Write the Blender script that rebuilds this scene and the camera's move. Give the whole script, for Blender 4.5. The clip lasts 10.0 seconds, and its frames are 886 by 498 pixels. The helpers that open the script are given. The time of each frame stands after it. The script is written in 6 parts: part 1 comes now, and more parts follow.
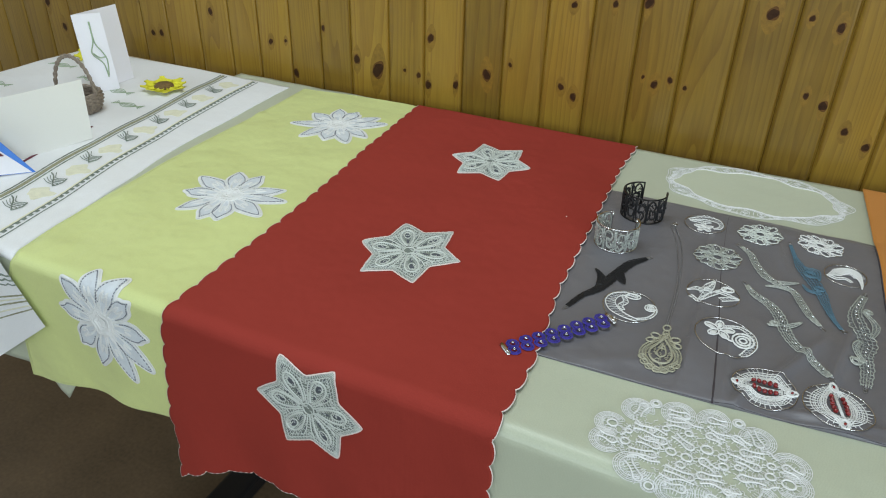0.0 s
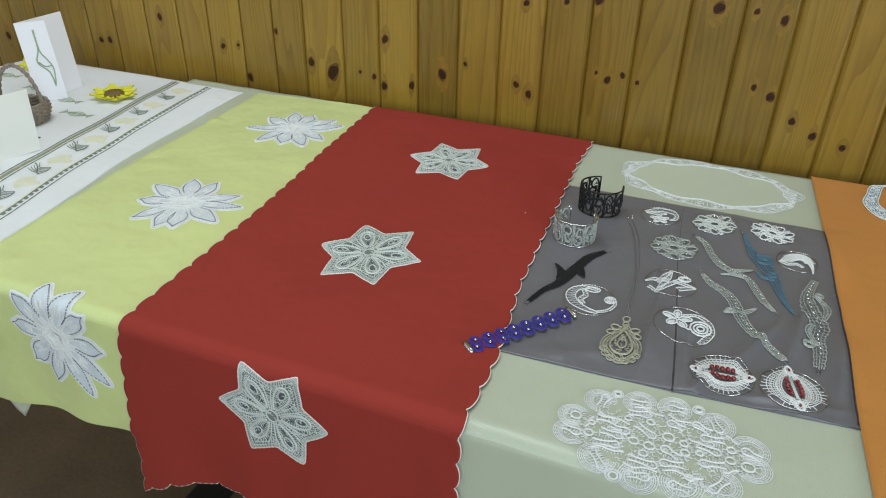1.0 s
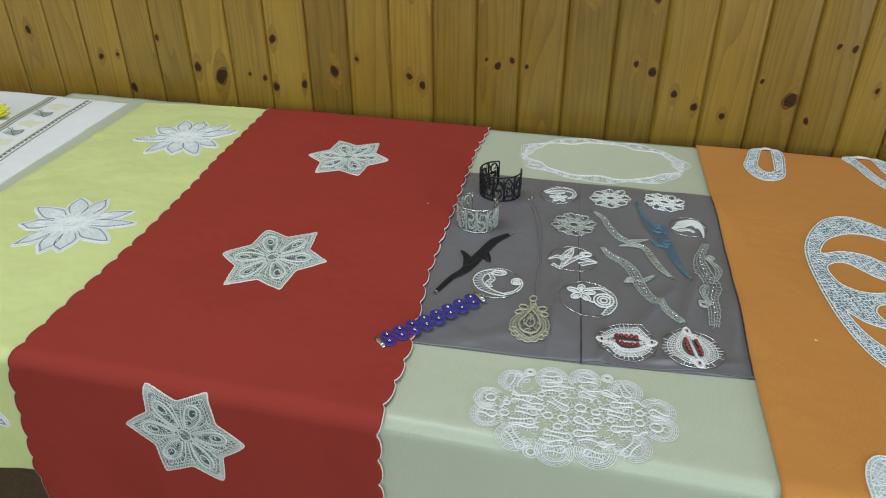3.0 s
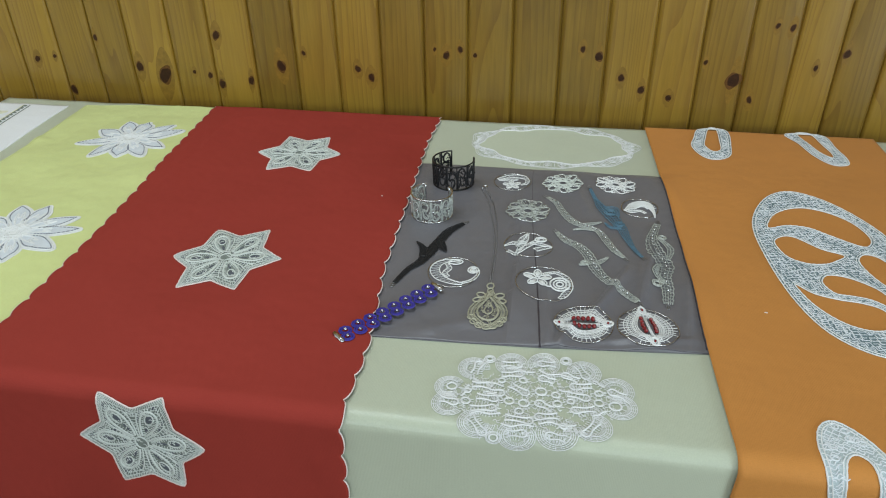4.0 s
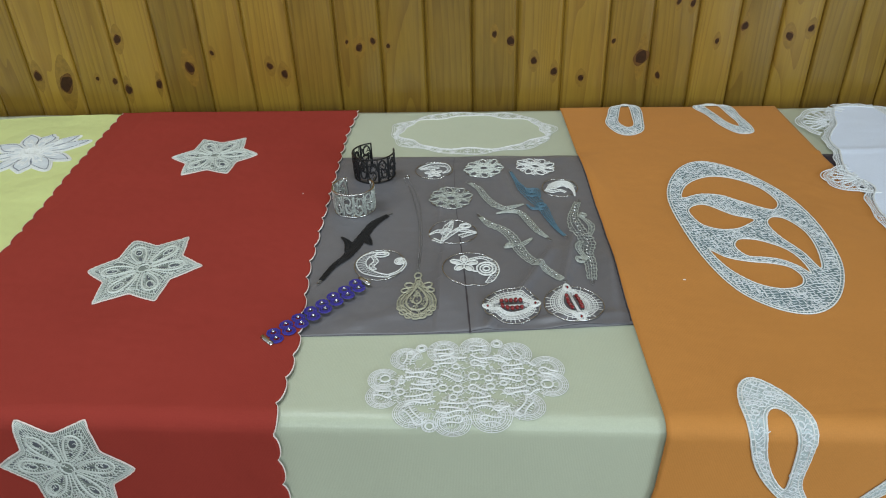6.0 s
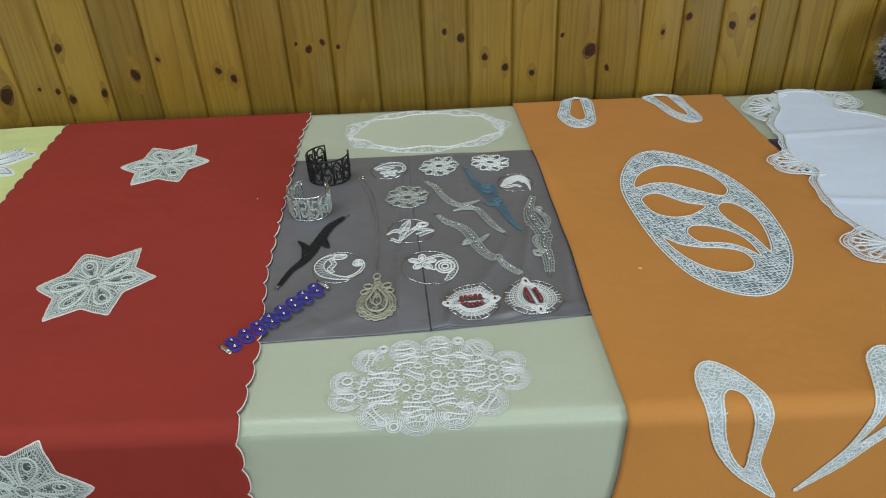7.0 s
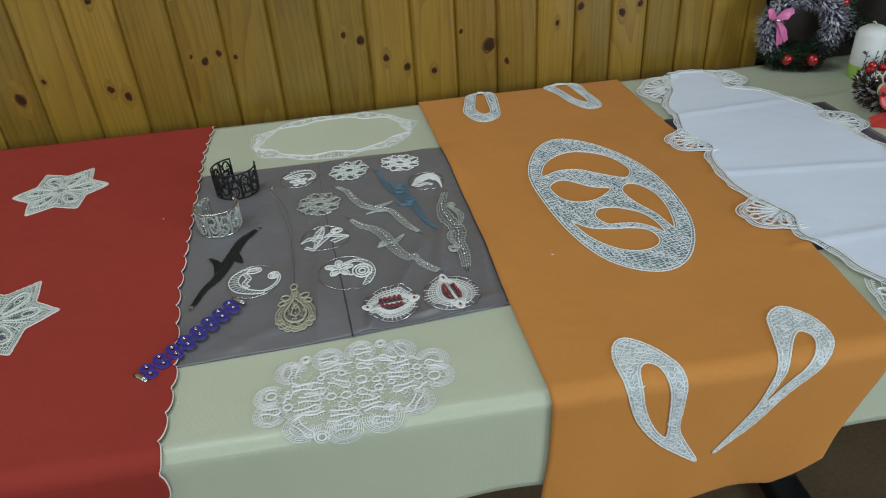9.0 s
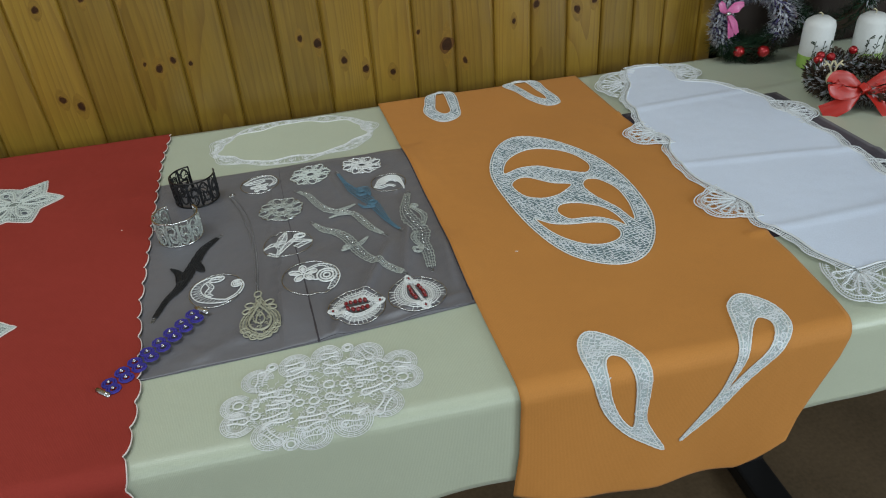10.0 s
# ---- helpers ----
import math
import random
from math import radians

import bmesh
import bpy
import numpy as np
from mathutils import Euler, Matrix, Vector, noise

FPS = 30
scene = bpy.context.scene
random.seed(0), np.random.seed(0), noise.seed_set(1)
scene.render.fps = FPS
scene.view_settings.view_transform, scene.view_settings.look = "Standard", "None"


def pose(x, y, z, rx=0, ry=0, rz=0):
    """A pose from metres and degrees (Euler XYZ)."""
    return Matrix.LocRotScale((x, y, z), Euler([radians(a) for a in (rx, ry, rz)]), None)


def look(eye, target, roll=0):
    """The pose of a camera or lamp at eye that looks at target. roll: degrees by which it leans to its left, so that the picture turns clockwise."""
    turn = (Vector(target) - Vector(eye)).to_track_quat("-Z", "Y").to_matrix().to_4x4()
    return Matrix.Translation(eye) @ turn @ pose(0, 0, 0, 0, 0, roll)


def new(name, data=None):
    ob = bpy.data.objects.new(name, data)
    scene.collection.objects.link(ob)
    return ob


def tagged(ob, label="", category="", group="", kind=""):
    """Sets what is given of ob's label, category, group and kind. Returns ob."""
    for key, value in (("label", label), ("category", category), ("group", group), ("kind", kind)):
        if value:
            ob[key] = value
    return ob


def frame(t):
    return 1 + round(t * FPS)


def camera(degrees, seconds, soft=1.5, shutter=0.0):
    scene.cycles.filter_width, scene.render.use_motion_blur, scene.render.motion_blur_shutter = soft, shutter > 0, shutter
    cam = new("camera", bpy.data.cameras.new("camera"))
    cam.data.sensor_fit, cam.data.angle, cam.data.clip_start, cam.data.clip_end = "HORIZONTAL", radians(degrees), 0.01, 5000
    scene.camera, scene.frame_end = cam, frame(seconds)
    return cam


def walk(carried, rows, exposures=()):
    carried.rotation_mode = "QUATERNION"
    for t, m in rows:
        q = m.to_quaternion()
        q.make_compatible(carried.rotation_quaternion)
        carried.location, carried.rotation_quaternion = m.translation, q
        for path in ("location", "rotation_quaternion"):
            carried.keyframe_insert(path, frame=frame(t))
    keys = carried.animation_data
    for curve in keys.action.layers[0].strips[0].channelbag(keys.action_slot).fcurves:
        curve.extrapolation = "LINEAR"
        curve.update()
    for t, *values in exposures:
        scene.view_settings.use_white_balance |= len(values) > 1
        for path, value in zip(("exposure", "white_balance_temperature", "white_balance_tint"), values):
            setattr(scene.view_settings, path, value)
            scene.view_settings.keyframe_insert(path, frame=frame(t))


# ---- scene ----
from mathutils.geometry import delaunay_2d_cdt

cam = camera(63.5, 10.0, soft=1.1)
PATH = [
    (0, (0.067, 0.026, 1.263), (-0.652, 1.583, 0.234), 1.6),
    (0.5, (0.069, 0.027, 1.263), (-0.612, 1.601, 0.234), 1.5),
    (1, (0.073, 0.028, 1.262), (-0.557, 1.625, 0.237), 1.2),
    (1.5, (0.077, 0.029, 1.263), (-0.502, 1.645, 0.236), 0.8),
    (2, (0.081, 0.031, 1.261), (-0.442, 1.665, 0.233), 0.4),
    (2.5, (0.085, 0.032, 1.262), (-0.382, 1.681, 0.23), 0.1),
    (4, (0.094, 0.035, 1.258), (-0.204, 1.707, 0.201), -0.9),
    (4.5, (0.098, 0.036, 1.257), (-0.156, 1.71, 0.192), -1.3),
    (5, (0.1, 0.037, 1.258), (-0.108, 1.712, 0.184), -1.5),
    (5.5, (0.103, 0.037, 1.257), (-0.061, 1.714, 0.179), -1.8),
    (7, (0.113, 0.038, 1.256), (0.098, 1.716, 0.167), -2.8),
    (7.5, (0.116, 0.037, 1.256), (0.156, 1.713, 0.164), -3.2),
    (8, (0.12, 0.037, 1.256), (0.213, 1.708, 0.161), -3.5),
    (8.5, (0.122, 0.037, 1.257), (0.266, 1.702, 0.159), -3.8),
    (9, (0.125, 0.036, 1.257), (0.317, 1.696, 0.157), -4.1),
    (9.5, (0.127, 0.036, 1.257), (0.364, 1.688, 0.155), -4.4),
    (10, (0.13, 0.035, 1.257), (0.409, 1.679, 0.152), -4.6),
]
walk(cam, [(t, look(eye, target, roll)) for t, eye, target, roll in PATH], exposures=[(0, -0.40), (5.5, -0.40), (10, -0.68)])

# ---------------------------------------------------------------- light
world = bpy.data.worlds.new("sky")
scene.world = world
world.use_nodes = True
wn = world.node_tree
sky = wn.nodes.new("ShaderNodeTexSky")
sky.sky_type = "NISHITA"
sky.sun_disc = False
sky.sun_elevation, sky.sun_rotation = radians(40), radians(200)
wn.links.new(sky.outputs[0], wn.nodes["Background"].inputs[0])
wn.nodes["Background"].inputs[1].default_value = 0.1


def area_lamp(name, eye, target, sx, sy, watts, colour):
    data = bpy.data.lights.new(name, "AREA")
    data.shape, data.size, data.size_y = "RECTANGLE", sx, sy
    data.energy, data.color = watts, colour
    ob = new(name, data)
    ob.matrix_world = look(eye, target)
    return ob


# daylight through the two windows, and the ceiling tubes
area_lamp("window_light_west", (-2.93, -0.6, 1.65), (0, 0.3, 1.0), 1.5, 1.3, 14, (0.90, 1.0, 1.02))
area_lamp("window_light_south", (-0.2, -2.93, 1.65), (0.1, 0.5, 1.0), 2.3, 1.3, 35, (0.87, 1.0, 1.06))
area_lamp("ceiling_tube_light", (-0.5, 0.72, 2.56), (-0.5, 0.72, 0), 1.6, 0.4, 25, (0.88, 1.0, 1.06))

# unseen fill lamp, added to brighten the floor and cloth fronts on the right
area_lamp("east_fill_light", (2.53, -1.5, 1.55), (0.7, 0.4, 0.4), 1.3, 1.2, 68, (0.86, 1.0, 1.08))


# ---------------------------------------------------------------- materials
def nodes_of(name):
    m = bpy.data.materials.new(name)
    m.use_nodes = True
    return m, m.node_tree, m.node_tree.nodes["Principled BSDF"]


def put(bsdf, **kw):
    for k, v in kw.items():
        bsdf.inputs[k.replace("_", " ")].default_value = v


def mat(name, col, rough=0.8, metal=0.0, var=0.12, vscale=8.0, bump=0.15, bscale=900.0, spec=0.5, sheen=0.0, coat=0.0, trans=0.0):
    """A plain surface with broad mottling, fine grain and fine relief."""
    m, nt, b = nodes_of(name)
    put(b, Roughness=rough, Metallic=metal, Specular_IOR_Level=spec, Sheen_Weight=sheen, Coat_Weight=coat)
    if trans:
        put(b, Transmission_Weight=trans)
    tc = nt.nodes.new("ShaderNodeTexCoord")
    n1 = nt.nodes.new("ShaderNodeTexNoise")
    n1.inputs["Scale"].default_value, n1.inputs["Detail"].default_value = vscale, 4
    n2 = nt.nodes.new("ShaderNodeTexNoise")
    n2.inputs["Scale"].default_value, n2.inputs["Detail"].default_value = bscale, 2
    for n in (n1, n2):
        nt.links.new(tc.outputs["Object"], n.inputs["Vector"])
    add = nt.nodes.new("ShaderNodeMath")
    add.operation = "ADD"
    nt.links.new(n1.outputs["Fac"], add.inputs[0])
    nt.links.new(n2.outputs["Fac"], add.inputs[1])
    ramp = nt.nodes.new("ShaderNodeMapRange")
    ramp.inputs["From Min"].default_value, ramp.inputs["From Max"].default_value = 0.6, 1.4
    ramp.inputs["To Min"].default_value, ramp.inputs["To Max"].default_value = 1 - var, 1 + var
    nt.links.new(add.outputs[0], ramp.inputs["Value"])
    mul = nt.nodes.new("ShaderNodeMix")
    mul.data_type, mul.blend_type = "RGBA", "MULTIPLY"
    mul.inputs[0].default_value = 1.0
    mul.inputs[6].default_value = (*col, 1)
    nt.links.new(ramp.outputs[0], mul.inputs[7])
    nt.links.new(mul.outputs[2], b.inputs["Base Color"])
    if bump:
        bp = nt.nodes.new("ShaderNodeBump")
        bp.inputs["Strength"].default_value, bp.inputs["Distance"].default_value = bump, 0.0006
        nt.links.new(n2.outputs["Fac"], bp.inputs["Height"])
        nt.links.new(bp.outputs[0], b.inputs["Normal"])
    return m


def woven(name, col, rough, spec=0.4, sheen=0.2, crease=0.35, thread=1300.0, var=0.07):
    """Cloth: a fine warp and weft, soft creases and slight unevenness of the dye."""
    m = mat(name, col, rough, var=var, vscale=5.0, bump=0, bscale=700.0, spec=spec, sheen=sheen)
    nt, b = m.node_tree, m.node_tree.nodes["Principled BSDF"]
    tc = nt.nodes["Texture Coordinate"]
    heights = []
    for axis in ("X", "Y"):
        w = nt.nodes.new("ShaderNodeTexWave")
        w.bands_direction = axis
        w.inputs["Scale"].default_value, w.inputs["Distortion"].default_value = thread / 6.28, 1.5
        nt.links.new(tc.outputs["Object"], w.inputs["Vector"])
        heights.append(w.outputs["Fac"])
    add = nt.nodes.new("ShaderNodeMath")
    add.operation = "ADD"
    for k in (0, 1):
        nt.links.new(heights[k], add.inputs[k])
    fine = nt.nodes.new("ShaderNodeBump")
    fine.inputs["Strength"].default_value, fine.inputs["Distance"].default_value = 0.18, 0.0003
    nt.links.new(add.outputs[0], fine.inputs["Height"])
    n = nt.nodes.new("ShaderNodeTexNoise")
    n.inputs["Scale"].default_value, n.inputs["Detail"].default_value = 9.0, 3
    nt.links.new(tc.outputs["Object"], n.inputs["Vector"])
    soft = nt.nodes.new("ShaderNodeBump")
    soft.inputs["Strength"].default_value, soft.inputs["Distance"].default_value = crease, 0.012
    nt.links.new(n.outputs["Fac"], soft.inputs["Height"])
    nt.links.new(fine.outputs[0], soft.inputs["Normal"])
    nt.links.new(soft.outputs[0], b.inputs["Normal"])
    return m


def pine():
    """Varnished knotty pine: long growth rings that run with the board, each board a little different."""
    m, nt, b = nodes_of("varnished_pine")
    put(b, Roughness=0.34, Specular_IOR_Level=0.45, Coat_Weight=0.25, Coat_Roughness=0.28)
    L = nt.links.new
    tc = nt.nodes.new("ShaderNodeTexCoord")
    info = nt.nodes.new("ShaderNodeObjectInfo")
    shift = nt.nodes.new("ShaderNodeVectorMath")
    shift.operation = "MULTIPLY_ADD"
    shift.inputs[1].default_value = (1, 1, 1)
    comb = nt.nodes.new("ShaderNodeCombineXYZ")
    m10 = nt.nodes.new("ShaderNodeMath")
    m10.operation = "MULTIPLY"
    m10.inputs[1].default_value = 37.0
    L(info.outputs["Random"], m10.inputs[0])
    L(m10.outputs[0], comb.inputs[0])
    L(m10.outputs[0], comb.inputs[2])
    true_size = nt.nodes.new("ShaderNodeMapping")
    true_size.inputs["Scale"].default_value = (0.083, 1, 1)
    L(tc.outputs["Object"], true_size.inputs["Vector"])
    L(true_size.outputs[0], shift.inputs[0])
    L(comb.outputs[0], shift.inputs[2])
    sc = nt.nodes.new("ShaderNodeMapping")
    sc.inputs["Scale"].default_value = (1, 1, 0.065)
    L(shift.outputs[0], sc.inputs["Vector"])
    warp = nt.nodes.new("ShaderNodeTexNoise")
    warp.inputs["Scale"].default_value, warp.inputs["Detail"].default_value = 11, 1
    L(sc.outputs[0], warp.inputs["Vector"])
    sep = nt.nodes.new("ShaderNodeSeparateXYZ")
    L(true_size.outputs[0], sep.inputs[0])
    across_ = nt.nodes.new("ShaderNodeMath")
    across_.operation = "MULTIPLY"
    across_.inputs[1].default_value = 62.0
    L(sep.outputs[0], across_.inputs[0])
    wm = nt.nodes.new("ShaderNodeMath")
    wm.operation = "MULTIPLY_ADD"
    wm.inputs[1].default_value = 17.0
    L(warp.outputs["Fac"], wm.inputs[0])
    L(across_.outputs[0], wm.inputs[2])
    fr = nt.nodes.new("ShaderNodeMath")
    fr.operation = "FRACT"
    L(wm.outputs[0], fr.inputs[0])
    pw = nt.nodes.new("ShaderNodeMath")
    pw.operation = "POWER"
    pw.inputs[1].default_value = 3.0
    L(fr.outputs[0], pw.inputs[0])
    ring = nt.nodes.new("ShaderNodeMapRange")
    ring.inputs["To Min"].default_value, ring.inputs["To Max"].default_value = 0.04, 0.58
    L(pw.outputs[0], ring.inputs["Value"])
    fib = nt.nodes.new("ShaderNodeTexNoise")
    fib.inputs["Scale"].default_value, fib.inputs["Detail"].default_value = 260, 3
    L(sc.outputs[0], fib.inputs["Vector"])
    broad = nt.nodes.new("ShaderNodeTexNoise")
    broad.inputs["Scale"].default_value, broad.inputs["Detail"].default_value = 5, 2
    L(shift.outputs[0], broad.inputs["Vector"])
    mix = nt.nodes.new("ShaderNodeMix")
    mix.data_type = "RGBA"
    mix.inputs[6].default_value, mix.inputs[7].default_value = (0.288, 0.172, 0.021, 1), (0.165, 0.078, 0.009, 1)
    L(ring.outputs[0], mix.inputs[0])
    total = nt.nodes.new("ShaderNodeMath")
    total.operation = "ADD"
    L(fib.outputs["Fac"], total.inputs[0])
    L(broad.outputs["Fac"], total.inputs[1])
    t2 = nt.nodes.new("ShaderNodeMath")
    t2.operation = "ADD"
    L(total.outputs[0], t2.inputs[0])
    L(info.outputs["Random"], t2.inputs[1])
    mr = nt.nodes.new("ShaderNodeMapRange")
    mr.inputs["From Min"].default_value, mr.inputs["From Max"].default_value = 0.6, 2.2
    mr.inputs["To Min"].default_value, mr.inputs["To Max"].default_value = 0.58, 1.24
    L(t2.outputs[0], mr.inputs["Value"])
    mul = nt.nodes.new("ShaderNodeMix")
    mul.data_type, mul.blend_type = "RGBA", "MULTIPLY"
    mul.inputs[0].default_value = 1
    L(mix.outputs[2], mul.inputs[6])
    L(mr.outputs[0], mul.inputs[7])
    L(mul.outputs[2], b.inputs["Base Color"])
    bp = nt.nodes.new("ShaderNodeBump")
    bp.inputs["Strength"].default_value, bp.inputs["Distance"].default_value = 0.12, 0.0006
    L(total.outputs[0], bp.inputs["Height"])
    L(bp.outputs[0], b.inputs["Normal"])
    return m


PINE = pine()
KNOT = mat("pine_knot", (0.040, 0.016, 0.005), 0.5, var=0.5, vscale=160, bump=0.1, spec=0.2)
KNOT_HALO = mat("pine_grain_round_knot", (0.232, 0.130, 0.016), 0.36, var=0.3, vscale=140, bump=0.1)
KNOT_RIM = mat("pine_knot_rim", (0.12, 0.052, 0.010), 0.45, var=0.4, vscale=150, bump=0.1, spec=0.3)
DARK_WOOD = mat("dark_brown_wood", (0.030, 0.017, 0.010), 0.5, var=0.3, vscale=6, bscale=90)
PLASTER = mat("white_plaster", (0.74, 0.73, 0.70), 0.9, var=0.05, vscale=3, bscale=200)
FLOOR = mat("brown_linoleum", (0.145, 0.100, 0.058), 0.5, var=0.3, vscale=7, bump=0.05, bscale=120)
STEEL_BLACK = mat("black_painted_steel", (0.012, 0.012, 0.013), 0.4, var=0.2, bscale=300)
BOARD = mat("laminate_board", (0.45, 0.36, 0.24), 0.5, bscale=200)

BEIGE = woven("beige_satin_cloth", (0.50, 0.54, 0.415), 0.36, spec=0.5, sheen=0.1, crease=0.25)
BEIGE_PALE = woven("pale_cream_cloth", (0.53, 0.57, 0.43), 0.6, crease=0.2)
RED = woven("red_cotton", (0.305, 0.038, 0.027), 0.8, spec=0.15, sheen=0.0, crease=0.55)
YELLOW = woven("yellow_cotton_satin", (0.64, 0.70, 0.29), 0.5, spec=0.45, sheen=0.1, crease=0.9)
ORANGE = woven("orange_cotton", (0.55, 0.228, 0.050), 0.72, spec=0.25, sheen=0.05, crease=0.4)
GREY = woven("grey_satin", (0.142, 0.138, 0.154), 0.35, spec=0.65, sheen=0.1, crease=0.75, thread=2100)
GREY_EDGE = woven("dark_selvedge", (0.03, 0.022, 0.03), 0.5)
WHITE = woven("white_linen", (0.71, 0.78, 0.93), 0.8, spec=0.25, crease=0.3)
TOWEL = woven("white_linen_towel", (0.80, 0.81, 0.82), 0.85, spec=0.2, crease=0.5, thread=900)
PURPLE = woven("dark_purple_cloth", (0.028, 0.018, 0.032), 0.7)

THREAD = mat("white_cotton_thread", (0.80, 0.81, 0.80), 0.85, var=0.08, vscale=60, bump=0.5, bscale=2200)
THREAD_BLUE = mat("cool_white_thread", (0.76, 0.79, 0.82), 0.85, var=0.1, vscale=60, bump=0.5, bscale=2200)
IVORY = mat("ivory_linen_thread", (0.64, 0.68, 0.64), 0.85, var=0.1, vscale=60, bump=0.5, bscale=2200)
PINKISH = mat("pink_white_overcast_thread", (0.80, 0.68, 0.64), 0.85, var=0.1, vscale=60, bump=0.5, bscale=2200)
STAR_NET = mat("fine_ivory_net", (0.21, 0.24, 0.215), 0.9, var=0.35, vscale=240, bump=0.6, bscale=1500)
BLUE_NET = mat("fine_cool_net", (0.16, 0.225, 0.245), 0.9, var=0.3, vscale=300, bump=0.6, bscale=1500)
LEAF_NET = mat("fine_white_net", (0.46, 0.53, 0.54), 0.9, var=0.3, vscale=260, bump=0.6, bscale=1500)
PETAL = mat("lavender_white_cloth_stitch", (0.66, 0.70, 0.74), 0.85, var=0.12, vscale=80, bump=0.5, bscale=1600)
# dark grey for the shade seen through the stars' openings
OPENING_SHADE = mat("lace_opening_shade", (0.10, 0.11, 0.13), 0.9, bscale=1500)
SOFT_STITCH = mat("pale_grey_stitch", (0.13, 0.14, 0.17), 0.9, bscale=1500)
SILVER_THREAD = mat("silver_grey_thread", (0.46, 0.49, 0.46), 0.42, metal=0.3, var=0.6, vscale=300, bump=0.4, bscale=1800)
GOLD_THREAD = mat("pale_gold_thread", (0.44, 0.43, 0.33), 0.5, metal=0.3, var=0.25, vscale=200, bump=0.4, bscale=1800)
BLACK_THREAD = mat("black_thread", (0.008, 0.008, 0.010), 0.6, bump=0.5, bscale=1500)
TEAL_THREAD = mat("teal_blue_thread", (0.095, 0.19, 0.26), 0.7, var=0.25, vscale=150, bump=0.5, bscale=1800)
VIOLET_THREAD = mat("violet_blue_thread", (0.040, 0.028, 0.28), 0.75, var=0.3, vscale=150, bump=0.5, bscale=1500)
STEEL = mat("bright_steel", (0.62, 0.62, 0.62), 0.22, metal=1.0, var=0.1, bump=0.05)
WIRE = mat("grey_wire", (0.30, 0.30, 0.31), 0.3, metal=1.0, var=0.1, bump=0.05)
BLACK_METAL = mat("black_lacquered_metal", (0.012, 0.012, 0.013), 0.28, metal=0.3, bump=0.1)
RED_BEAD = mat("dark_red_glass_beads", (0.22, 0.006, 0.008), 0.15, var=0.2, spec=0.8, bump=0)

# ---------------------------------------------------------------- building helpers
ZT, YF, RF = 0.752, 0.535, 0.020
ARC = RF * math.pi / 2


# soft ridges in the satin: ends, height and width
CREASES = ((0.148, 0.722, 0.186, 0.805, 0.0040, 0.006), (0.200, 0.735, 0.226, 0.865, 0.0038, 0.007), (0.108, 0.655, 0.128, 0.705, 0.0030, 0.006), (0.256, 0.70, 0.264, 0.82, 0.0030, 0.007),
           (0.046, 1.09, 0.040, 0.84, 0.0016, 0.006), (0.118, 1.09, 0.140, 0.98, 0.0022, 0.007), (0.100, 0.66, 0.092, 0.76, 0.0020, 0.005), (-0.05, 0.66, 0.03, 0.70, 0.0012, 0.012), (0.15, 0.675, 0.26, 0.69, 0.0018, 0.006))


def relief(x, s, satin_layer=True):
    """The lie of the cloth: faint unevenness, and soft folds across the satin."""
    z = 0.0012 * noise.noise((x * 7, s * 7, 0.3))
    if satin_layer and -0.12 < x < 0.30 and 0.64 < s < 1.11:
        k = min(1, (s - 0.64) / 0.02, (1.11 - s) / 0.02, max(0, (0.30 - x) / 0.03))
        z += 0.0062 * k * max(0, 0.35 + noise.noise((x * 16 + s * 9, s * 5 - x * 6, 5.1))) * (1 if x > 0.05 else 0.4)
        for x0, s0, x1, s1, hh, w in CREASES:
            dx, ds = x1 - x0, s1 - s0
            L = math.hypot(dx, ds)
            t = ((x - x0) * dx + (s - s0) * ds) / (L * L)
            d = ((x - x0) * ds - (s - s0) * dx) / L
            if -0.3 < t < 1.3:
                z += k * 1.5 * hh * math.exp(-((d / w) ** 2)) * min(1, (t + 0.3) / 0.5, (1.3 - t) / 0.5)
    if x > 0.63:
        for s0, slope in ((1.105, 0.06), (0.893, -0.14), (0.70, 0.05)):
            z += 0.0022 * math.exp(-(((s - s0 - slope * (x - 0.66)) / 0.007) ** 2))
    if x < -0.53:
        z += 0.0022 * noise.noise((x * 12 + s * 4, s * 10, 2.2))
        d = x + 0.79 + (s - 0.5) * 0.12
        if 0 < d < 0.08 and satin_layer:
            z += 0.0045 * max(0, noise.noise((x * 14 + 3, s * 24, 1.0))) * (1 - d / 0.08) * min(1, d / 0.01)
    return z


def drape(x, s, h=0.0):
    """A point of the cloth, s measured along it from the wall over the front edge, h above it."""
    if s >= YF:
        return (x, s, ZT + h + relief(x, s, h > -0.0045))
    if s >= YF - ARC:
        a = (YF - s) / RF
        return (x, YF - math.sin(a) * (RF + h), ZT - RF + math.cos(a) * (RF + h) + relief(x, s) * math.cos(a))
    d = YF - ARC - s
    wave = min(d / 0.15, 1.2) * (0.0025 * math.sin(x * 21 + 1.0) + 0.0018 * math.sin(x * 47))
    return (x, YF - RF - h - wave * d / 0.12, ZT - RF - d)


def mesh_ob(name, verts, faces, material, parent=None, label="", smooth=True):
    me = bpy.data.meshes.new(name)
    me.from_pydata([tuple(v) for v in verts], [], faces)
    me.materials.append(material)
    if smooth:
        me.polygons.foreach_set("use_smooth", [True] * len(me.polygons))
    me.update()
    ob = new(name, me)
    if parent:
        ob.parent = parent
    if label:
        ob["label"] = label
    return ob


